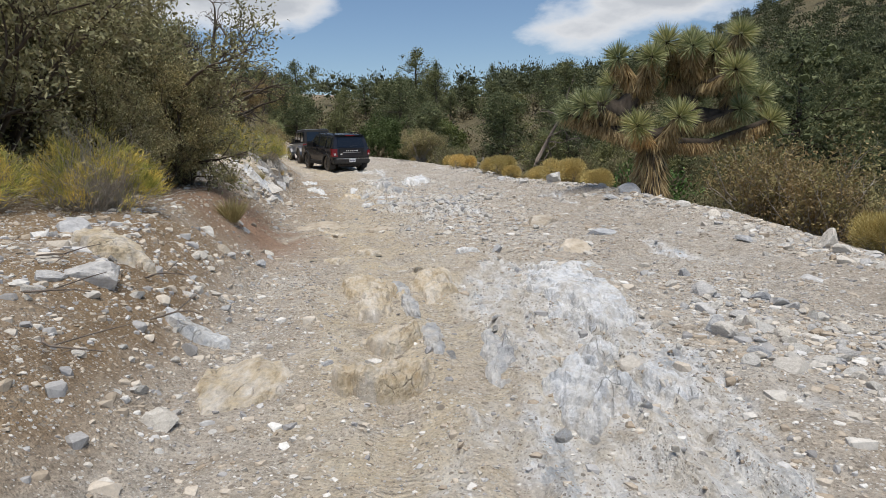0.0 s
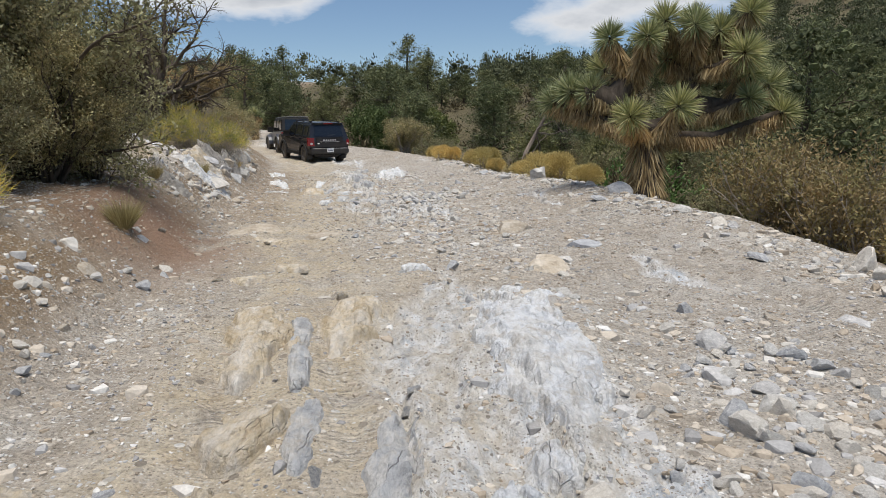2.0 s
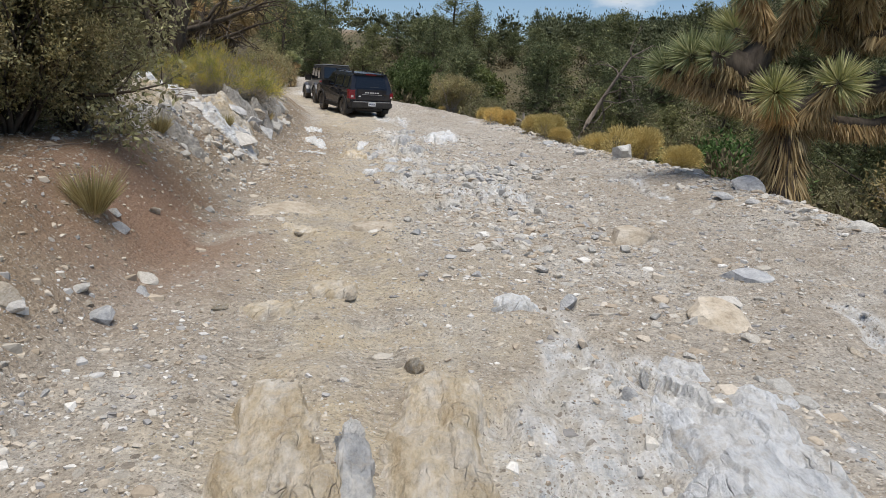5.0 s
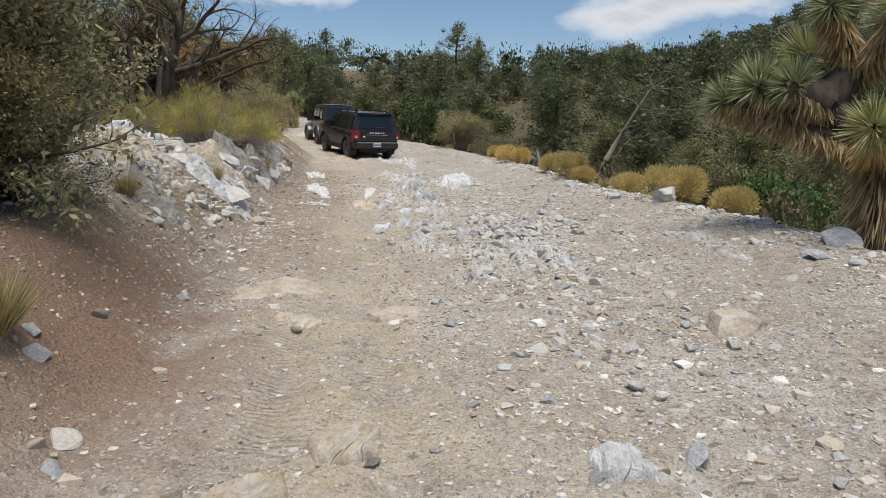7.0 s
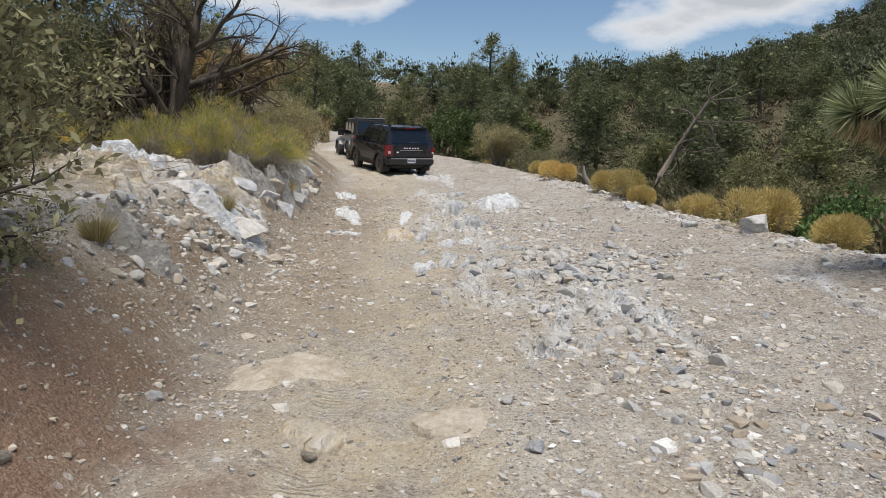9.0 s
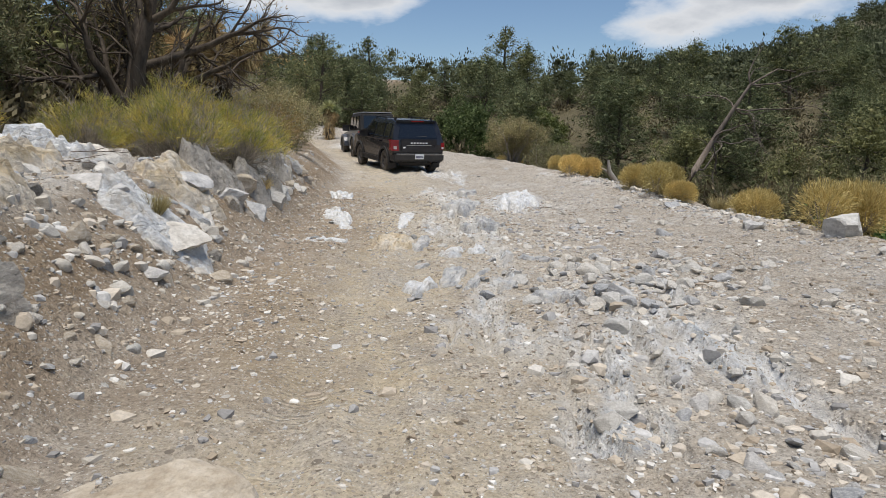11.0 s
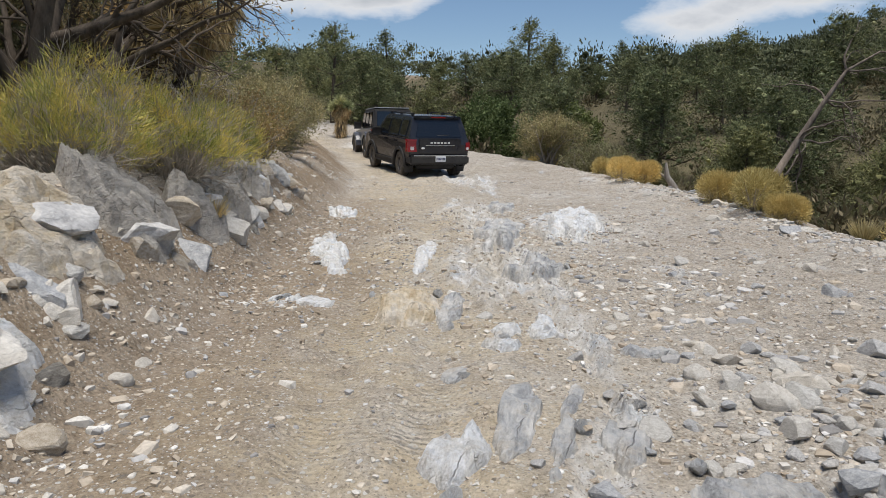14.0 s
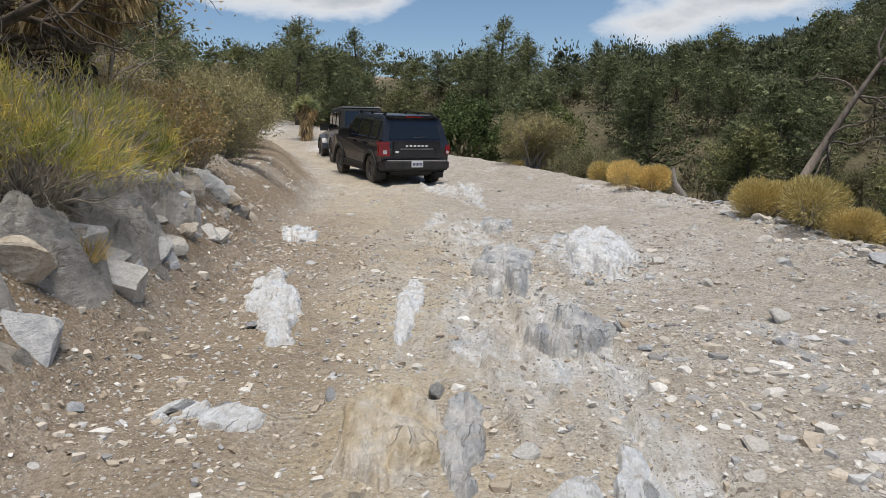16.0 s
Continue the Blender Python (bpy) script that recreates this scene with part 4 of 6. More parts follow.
leaning_tree()
V, F = tubes([([(0.0, 0, -0.15), (-0.12, 0, 0.25), (-0.32, 0, 0.55), (-0.36, 0, 0.9)], [0.11, 0.10, 0.075, 0.03]), ([(-0.3, 0, 0.5), (-0.5, 0.05, 0.62), (-0.62, 0, 0.66)], [0.05, 0.03, 0.012])], 7)
tagged(new("driftwood_stump", np_mesh("stump", V, F, BARK_GREY, True)), "bleached grey forked stump at the track edge", "stump").matrix_basis = pose(3.1, 32.2, ground_z(3.1, 32.2))
V, F = tubes([([(-0.5, 0, 0.07), (0, 0.03, 0.08), (0.55, 0, 0.06)], [0.10, 0.11, 0.08])], 8)
tagged(new("fallen_log", np_mesh("log", V, F, BARK_GREY, True)), "weathered grey log lying on the track edge", "log").matrix_basis = pose(3.25, 29.5, ground_z(3.25, 29.5), 0, 0, 5)

# ---- larger bushes that stand out ----
JUN_GREEN = shrub_meshes("green_juniper", 690, 1.3, 0.95, 11, 2, 20, 0.075, 0.03, 0.08, LEAF_GREEN, BARK, thick=0.03)
plant("juniper", JUN_GREEN, ("wood", "foliage"), 6.9, 22.4, "bright green juniper bush beyond the rabbitbrush", "bush", "junipers in the ravine", 0, 1.9)
plant("juniper", JUN_GREEN, ("wood", "foliage"), 6.6, 19.6, "bright green juniper bush beyond the rabbitbrush", "bush", "junipers in the ravine", 130, 0.9)
GREY_BUSH = shrub_meshes("grey_bush", 691, 2.0, 1.35, 16, 2, 20, 0.085, 0.019, 0.08, LEAF_OLIVE, TWIG, thick=0.03)
for x, y, s, turn in ((-0.1, 38.2, 1.1, 0), (1.6, 37.4, 0.85, 100), (-6.9, 29.8, 0.95, 40), (-7.8, 31.8, 1.15, 200), (-6.2, 27.4, 0.8, 300), (-8.4, 34.6, 1.1, 20), (-9.6, 37.5, 1.1, 90), (8.0, 15.5, 1.1, 10), (8.6, 13.0, 1.2, 170), (9.4, 10.4, 1.3, 250), (8.4, 8.2, 1.0, 60), (7.6, 17.6, 0.9, 20), (-7.2, 25.8, 0.9, 70)):
    plant("sagebrush", GREY_BUSH, ("wood", "foliage"), x, y, "large grey-olive bush with fine leaves", "bush", "grey-olive bushes", turn, s)
LIGHT = shrub_meshes("light_tree", 692, 4.2, 2.6, 12, 3, 8, 0.17, 0.07, 0.16, LEAF_LIGHT, BARK, thick=0.07)
plant("broadleaf_tree", LIGHT, ("wood", "foliage"), -3.0, 50, "light green rounded broadleaf tree", "tree", "", 0, 1.0)
plant("broadleaf_tree", LIGHT, ("wood", "foliage"), 1.8, 52, "light green rounded broadleaf tree", "tree", "", 120, 0.9)


def stick(x, y, ln, turn, seed):
    g = np.random.default_rng(seed)
    pts = [(t * ln, 0.06 * math.sin(t * 5 + seed), 0.02 + 0.02 * math.sin(t * 3)) for t in (0, 0.25, 0.5, 0.75, 1)]
    lines = [(pts, [0.008, 0.007, 0.006, 0.005, 0.003]), ([pts[2], (ln * 0.7, 0.16, 0.08), (ln * 0.85, 0.25, 0.10)], [0.005, 0.004, 0.002]), ([pts[3], (ln * 0.9, -0.12, 0.05)], [0.004, 0.002])]
    V, F = tubes(lines, 6)
    ob = new("fallen_stick", np_mesh("stick", V, F, BARK_DRY, True))
    ob.matrix_basis = pose(x, y, ground_z(x, y), 0, 0, turn)
    tagged(ob, "dry fallen stick lying on the bank", "stick", "fallen sticks")


for k, (x, y, ln, turn) in enumerate(((-1.9, 3.6, 0.9, -35), (-2.2, 4.1, 0.7, -20), (-1.7, 4.6, 0.5, 10), (-2.5, 4.9, 0.8, -50), (-2.0, 5.3, 0.5, 20), (-4.6, 16.0, 0.9, -10), (-4.9, 16.6, 1.1, 25), (-3.3, 10.2, 0.7, 60), (-4.4, 19.2, 0.7, 100), (-3.9, 13.4, 0.6, 150))):
    stick(x, y, ln * 0.6, turn, 750 + k)


# ---- stones ----
def rock_mesh(name, seed, mat, size=(1, 1, 1), sub=3, cuts=9, rough=0.10, layers=0.0):
    """An angular stone: a ball cut by random planes, roughened; with layers, split along its bedding."""
    r = np.random.default_rng(seed)
    bm = bmesh.new()
    bmesh.ops.create_icosphere(bm, subdivisions=sub, radius=1.0)
    V = np.array([v.co for v in bm.verts])
    F = np.array([[v.index for v in f.verts] for f in bm.faces])
    bm.free()
    for _ in range(cuts):
        n = unit(r.normal(size=3))
        d = r.uniform(0.40, 0.82)
        over = np.maximum(V @ n - d, 0)
        V = V - over[:, None] * n
    dirs = unit(V)
    bumps = sum(a * np.sin(dirs @ (unit(r.normal(size=3)) * f) + r.uniform(0, 6)) for a, f in ((0.5, 4), (0.35, 7), (0.3, 12), (0.2, 19)))
    V = V * (1 + rough * bumps[:, None])
    if layers:
        u = V[:, 0] * 7 + 0.8 * np.sin(V[:, 1] * 2 + seed)
        V[:, 2] += layers * (np.floor(u) % 2 - 0.5 + 0.6 * np.sin(np.floor(u) * 12.9)) * 0.5
    V = V * np.array(size)
    return np_mesh(name, V, F, mat, False)


def block_points(g, extra=3, jitter=0.22):
    """Corners of a rough block: eight knocked about, a few chipped off."""
    c = np.array([(a, b, d) for a in (-1, 1) for b in (-1, 1) for d in (-1, 1)], float) * 0.72
    c = c + g.normal(size=c.shape) * jitter
    c[g.integers(8)] *= 0.45
    c[g.integers(8)] *= 0.6
    return np.concatenate((c, unit(g.normal(size=(extra, 3))) * 0.95))


r = np.random.default_rng(77)
PROTO = []
for k in range(16):
    mat = (STONE_WHITE, STONE_GREY, STONE_TAN, STONE_WHITE)[k % 4]
    PROTO.append(rock_mesh("stone", 300 + k, mat, (1.05, r.uniform(0.7, 1.0), r.uniform(0.55, 0.85)), 3, 15, 0.03))
MAT_NAME = ("pale", "blue-grey", "ochre", "pale")


def stone(k, x, y, s, turn=None, sink=0.75, label="", tilt=10, name="stone", group="loose stones on the track"):
    ob = new(name, PROTO[k])
    z = ground_z(x, y) + s * 0.5 * (0.5 - sink)
    ob.matrix_basis = pose(x, y, z, r.uniform(-tilt, tilt), r.uniform(-tilt, tilt), r.uniform(0, 360) if turn is None else turn) @ Matrix.Diagonal((s, s, s, 1))
    return tagged(ob, label or "loose angular %s limestone lump half set in dirt" % MAT_NAME[k % 4], "stone", group)


# the stones one can tell apart, along the edge and in the track
made = 0
while made < 110:
    y = r.uniform(2.5, 30)
    x = float(keyed(np.array(y), RIGHT_EDGE)) + r.normal() * 0.35 - 0.1
    stone(int(r.choice((0, 3, 4, 7, 8, 11, 2, 12, 15))), x, y, float(np.clip(r.lognormal(-2.6, 0.4), 0.04, 0.17)), label="pale stone in the rubble berm of the track edge", group="stones of the berm")
    made += 1
made = 0
while made < 65:
    y = r.uniform(2.0, 26)
    xl, xr = float(keyed(np.array(y), LEFT_FOOT)), float(keyed(np.array(y), RIGHT_EDGE))
    u = np.clip(r.normal(0.58, 0.2), 0.02, 0.95)
    if float(fbm(np.array(u * 6), np.array(y * 0.5), 15, 2)) < -0.06:
        continue
    x = xl + u * (xr - xl)
    stone(int(r.integers(16)), x, y, float(np.clip(r.lognormal(-2.85, 0.4), 0.03, 0.13)))
    made += 1
for hx, hy, hw, hl, n in ((2.8, 5.7, 0.45, 0.8, 46), (2.5, 4.2, 0.4, 0.5, 22), (3.4, 5.0, 0.4, 0.6, 22), (0.9, 16.7, 0.55, 0.75, 115), (0.65, 13.3, 0.6, 1.3, 22), (1.1, 10.8, 0.6, 1.2, 26), (0.5, 11.8, 0.4, 0.6, 8), (1.0, 19.5, 0.9, 1.6, 16)):
    for _ in range(n):
        stone(int(r.choice((0, 3, 1, 4, 7, 9, 8, 11, 12, 5))), hx + r.normal() * hw, hy + r.normal() * hl, float(np.clip(r.lognormal(-2.72, 0.40), 0.035, 0.15)), sink=0.35, name="cobble", label="blue-grey and white stone in a heap of rubble", group="rubble in the track")
made = 0
while made < 45:
    y = r.uniform(4.0, 27)
    xl = float(keyed(np.array(y), LEFT_FOOT))
    x = xl - abs(r.normal(0.5, 0.6))
    stone(int(r.integers(16)), x, y, float(np.clip(r.lognormal(-2.7, 0.45), 0.04, 0.16)), name="rock", label="angular pale stone lying on the bank", group="stones on the bank")
    made += 1

for _ in range(90):
    y = r.uniform(12.4, 18.0)
    x = float(keyed(np.array(y), LEFT_FOOT)) - abs(r.normal(0.95, 0.45))
    stone(int(r.choice((0, 3, 1, 2, 7, 11, 6, 14))), x, y, float(np.clip(r.lognormal(-2.5, 0.38), 0.05, 0.17)), sink=0.8, name="rock", label="angular pale rock in the rubble of the bank", group="stones on the bank", tilt=25)

ANGULAR = [rock_mesh("rock", 830 + k, (STONE_WHITE, STONE_TAN, STONE_GREY, STONE_WHITE)[k % 4], (1.15, r.uniform(0.65, 0.95), r.uniform(0.45, 0.8)), 2, 26, 0.045) for k in range(12)]


def angular_rock(x, y, s, label, group, sink=0.3, tilt=22, name="rock"):
    ob = new(name, ANGULAR[int(r.choice((0, 2, 3, 4, 6, 7, 8, 10, 11, 1) if name == "rock" else (0, 2, 3, 4, 6, 7, 8, 10, 11)))])
    ob.matrix_basis = pose(x, y, ground_z(x, y) + s * (0.35 - sink), r.uniform(-tilt, tilt), r.uniform(-tilt, tilt), r.uniform(0, 360)) @ Matrix.Diagonal((s, s, s, 1))
    return tagged(ob, label, "rock", group)


for _ in range(85):
    y = r.uniform(12.6, 17.6)
    x = float(keyed(np.array(y), LEFT_FOOT)) - 0.25 - abs(r.normal(0.5, 0.85))
    angular_rock(x, y, float(np.clip(r.lognormal(-2.45, 0.45), 0.04, 0.17)), "broken pale block of rock in the bank rubble", "broken rocks of the bank")
for _ in range(28):
    y = r.uniform(3.2, 8.6)
    x = float(keyed(np.array(y), LEFT_FOOT)) - 0.1 - abs(r.normal(0.3, 0.6))
    angular_rock(x, y, float(np.clip(r.lognormal(-2.7, 0.5), 0.03, 0.16)), "broken pale block of rock in the bank rubble", "broken rocks of the bank")
for _ in range(120):
    y = 7 + 25 * r.random() ** 1.3
    x = float(keyed(np.array(y), RIGHT_EDGE)) + r.normal() * 0.2 - 0.12
    angular_rock(x, y, float(np.clip(r.lognormal(-2.25, 0.42), 0.06, 0.24)), "pale block of rock in the berm of the track edge", "stones of the berm", name="berm_rock")
for _ in range(80):
    y = r.uniform(7.5, 26)
    xl, xr = float(keyed(np.array(y), LEFT_FOOT)), float(keyed(np.array(y), RIGHT_EDGE))
    angular_rock(xl + r.uniform(0.34, 0.97) * (xr - xl), y, float(np.clip(r.lognormal(-2.75, 0.42), 0.035, 0.13)), "flat pale stone bedded in the dirt of the track", "loose stones on the track", 0.3, 10, "flat_stone")
for hx, hy, hw, hl, n in ((0.75, 16.3, 0.55, 0.6, 85), (0.35, 15.2, 0.5, 0.5, 18), (2.6, 5.4, 0.4, 0.8, 40), (2.9, 4.3, 0.4, 0.5, 24), (1.0, 11.4, 0.5, 0.9, 16)):
    for _ in range(n):
        angular_rock(hx + r.normal() * hw, hy + r.normal() * hl, float(np.clip(r.lognormal(-2.75, 0.45), 0.03, 0.14)), "sharp white and grey rock in a heap of rubble", "rubble in the track", 0.15, name="rubble_stone")

for _ in range(52):
    y = r.uniform(16.3, 25.0)
    x = float(keyed(np.array(y), LEFT_FOOT)) - 0.45 - abs(r.normal(0.25, 0.3))
    stone(int(r.choice((0, 3, 1, 5, 6, 2, 10, 14, 7))), x, y, float(np.clip(r.lognormal(-1.45, 0.32), 0.12, 0.38)), sink=1.25, name="outcrop_rock", label="grey rock of the outcrop along the bank", group="rocks of the outcrop", tilt=25)

# boulders that stand out: x, y, half-length, flatness, turn, prototype mat, label
BOULDERS = (
    (4.1, 13.9, 0.22, 0.85, 10, STONE_GREY, "rounded grey boulder beside the joshua tree"),
    (3.5, 18.4, 0.31, 1.05, 60, STONE_WHITE, "pointed white boulder on the track edge"),
    (5.05, 8.5, 0.20, 1.1, 30, STONE_WHITE, "pointed white boulder on the track edge"),
    (2.05, 9.05, 0.34, 0.62, 15, STONE_TAN, "brown block of rock standing proud of the track"),
    (1.95, 11.2, 0.36, 0.5, 30, STONE_TAN, "flat-topped tan block set in the track"),
    (2.28, 9.5, 0.17, 0.7, 70, STONE_WHITE, "white lump of limestone beside a brown block"),
    (2.65, 10.1, 0.34, 0.42, 5, STONE_GREY, "low grey slab set in the track"),
    (2.45, 5.75, 0.13, 0.8, 45, STONE_GREY, "blue-grey stone among gravel"),
    (3.95, 6.9, 0.19, 0.5, 20, STONE_GREY, "dark flat stone in the sand"),
    (0.55, 16.0, 0.20, 0.62, 0, STONE_GREY, "grey stone with a dark seam among rubble"),
    (-1.8, 12.3, 0.36, 0.42, 20, STONE_TAN, "pale buff rock bulging from the wheel track"),
    (-0.58, 11.55, 0.26, 0.42, 0, STONE_TAN, "low buff rock bulging from the wheel track"),
    (-4.95, 17.2, 0.28, 0.75, 30, STONE_WHITE, "pale boulder on top of the bank"),
    (-4.2, 16.2, 0.22, 0.8, 100, STONE_WHITE, "pale pointed boulder on the bank"),
    (-4.05, 14.2, 0.38, 0.38, 70, STONE_GREY, "large grey-brown boulder leaning on the bank"),
    (-4.35, 14.9, 0.32, 0.5, 20, STONE_GREY, "blue-grey boulder on the bank"),
    (-4.0, 18.5, 0.42, 0.38, 80, STONE_GREY, "broad grey outcrop under the ephedra"),
    (-4.05, 17.6, 0.36, 0.4, 70, STONE_GREY, "broad grey outcrop under the ephedra"),
    (-4.45, 22.2, 0.36, 0.85, 75, STONE_GREY, "grey outcrop at the bend of the bank"),
    (-4.3, 21.1, 0.28, 0.7, 60, STONE_TAN, "pale outcrop at the foot of the bank"),
    (-4.25, 20.2, 0.32, 0.7, 90, STONE_GREY, "grey outcrop at the foot of the bank"),
    (-4.1, 19.4, 0.26, 0.7, 40, STONE_TAN, "tan outcrop at the foot of the bank"),
    (-3.45, 15.9, 0.46, 0.35, 75, STONE_WHITE, "white slab of bedrock on the bank"),
    (-3.95, 15.6, 0.30, 0.4, 60, STONE_GREY, "grey slab of bedrock on the bank"),
    (-4.6, 15.5, 0.26, 0.6, 10, STONE_WHITE, "pale boulder on the bank"),
    (-2.4, 8.1, 0.13, 0.9, 0, STONE_WHITE, "white stone at the foot of the bank"),
    (-2.15, 4.75, 0.28, 0.55, 10, STONE_GREY, "weathered grey boulder set in the bank"),
    (-2.95, 6.2, 0.2, 0.7, 40, STONE_GREY, "grey stone under the ephedra"),
    (-4.75, 24.0, 0.34, 0.7, 60, STONE_TAN, "pale outcrop on the bank"),
)
for k, (x, y, s, flat, turn, mat, label) in enumerate(BOULDERS):
    me = rock_mesh("boulder", 400 + k, mat, (s * 1.25, s * 0.95, s * flat * 1.2), 4, 5 if "bulging" in label or "rounded" in label else 22, 0.085 if "bulging" in label else 0.035)
    ob = new("boulder", me)
    ob.matrix_basis = pose(x, y, ground_z(x, y) - s * flat * (0.55 if "bulging" in label else 0.15), 0, 0, turn)
    tagged(ob, label, "boulder", "boulders")

def mat_ledge():
    """Bedded rock in three colours, striped along the beds, with dust lying in its hollows."""
    made = {}
    for key, a, b, c, d in ((STONE_WHITE.name, (0.50, 0.52, 0.545), (0.79, 0.80, 0.81), (0.70, 0.685, 0.655), (0.88, 0.885, 0.89)), (STONE_GREY.name, (0.26, 0.265, 0.275), (0.49, 0.495, 0.50), (0.63, 0.61, 0.575), (0.78, 0.775, 0.76)),
                         ("bank_rock", (0.22, 0.20, 0.175), (0.39, 0.365, 0.33), (0.50, 0.465, 0.415), (0.64, 0.61, 0.565)), (STONE_TAN.name, (0.44, 0.33, 0.20), (0.64, 0.54, 0.39), (0.72, 0.65, 0.55), (0.80, 0.77, 0.71))):
        m = Nodes("bedded_" + key, 0.9, 0.2)
        n = m.noise(1.0, 9, 0.72, (5.2, 2.2, 4), "object", shift=(3.7, 1.9, 0))
        beds = m.noise(1.0, 5, 0.65, (13, 1.9, 8), "object")
        col = m.ramp(n, (0.30, a), (0.44, b), (0.55, c), (0.70, d))
        col = m.mix(m.ramp(beds, (0.54, 0.0), (0.68, 0.4)), col, a)
        col = m.mix(0.85, col, m.ramp(m.noise(19, 7, 0.78, (1, 0.45, 1), "object"), (0.3, 0.55), (0.5, 1.0), (0.72, 1.22)), "MULTIPLY")
        # cracks
        crack = m.nt.nodes.new("ShaderNodeTexVoronoi")
        crack.feature = "DISTANCE_TO_EDGE"
        mp = m.nt.nodes.new("ShaderNodeMapping")
        m.put(mp.inputs[0], m.coord.outputs["Object"])
        mp.inputs["Scale"].default_value = (11, 3.0, 7)
        wob = m.nt.nodes.new("ShaderNodeMixRGB")
        wob.blend_type, wob.inputs[0].default_value = "ADD", 1.4
        nz = m.nt.nodes.new("ShaderNodeTexNoise")
        nz.inputs["Scale"].default_value = 6.0
        m.put(nz.inputs["Vector"], m.coord.outputs["Object"])
        m.put(wob.inputs[1], mp.outputs[0])
        m.put(wob.inputs[2], nz.outputs["Color"])
        m.put(crack.inputs["Vector"], wob.outputs[0])
        crack.inputs["Scale"].default_value = 1.0
        line = m.ramp(crack.outputs["Distance"], (0.0, 0.0), (0.035, 1.0))
        broken = m.ramp(m.noise(3.1, 4, space="object"), (0.5, 0.0), (0.66, 0.6))
        line = m.math("SUBTRACT", 1.0, m.math("MULTIPLY", m.math("SUBTRACT", 1.0, line), broken))
        col = m.mix(m.math("MULTIPLY", m.math("SUBTRACT", 1.0, line), 0.8), col, (0.24, 0.21, 0.18))
        sand = m.ramp(m.noise(48, 5, 0.8), (0.3, (0.36, 0.30, 0.235)), (0.52, (0.53, 0.475, 0.40)), (0.7, (0.68, 0.64, 0.58)))
        dust = m.math("ADD", m.attr("dust"), m.ramp(m.noise(5.0, 6, 0.75), (0.52, 0.0), (0.66, 0.75)), True)
        col = m.mix(dust, col, sand)
        m.color(col)
        h = m.math("ADD", m.math("MULTIPLY", n, 1.6), m.math("MULTIPLY", beds, 0.7))
        h = m.math("ADD", h, m.math("ADD", m.noise(24, 7, 0.76, (1, 0.5, 1), "object"), m.math("MULTIPLY", line, 0.9)))
        m.bump(h, 1.0, 0.035)
        made[key] = m.mat
    return made


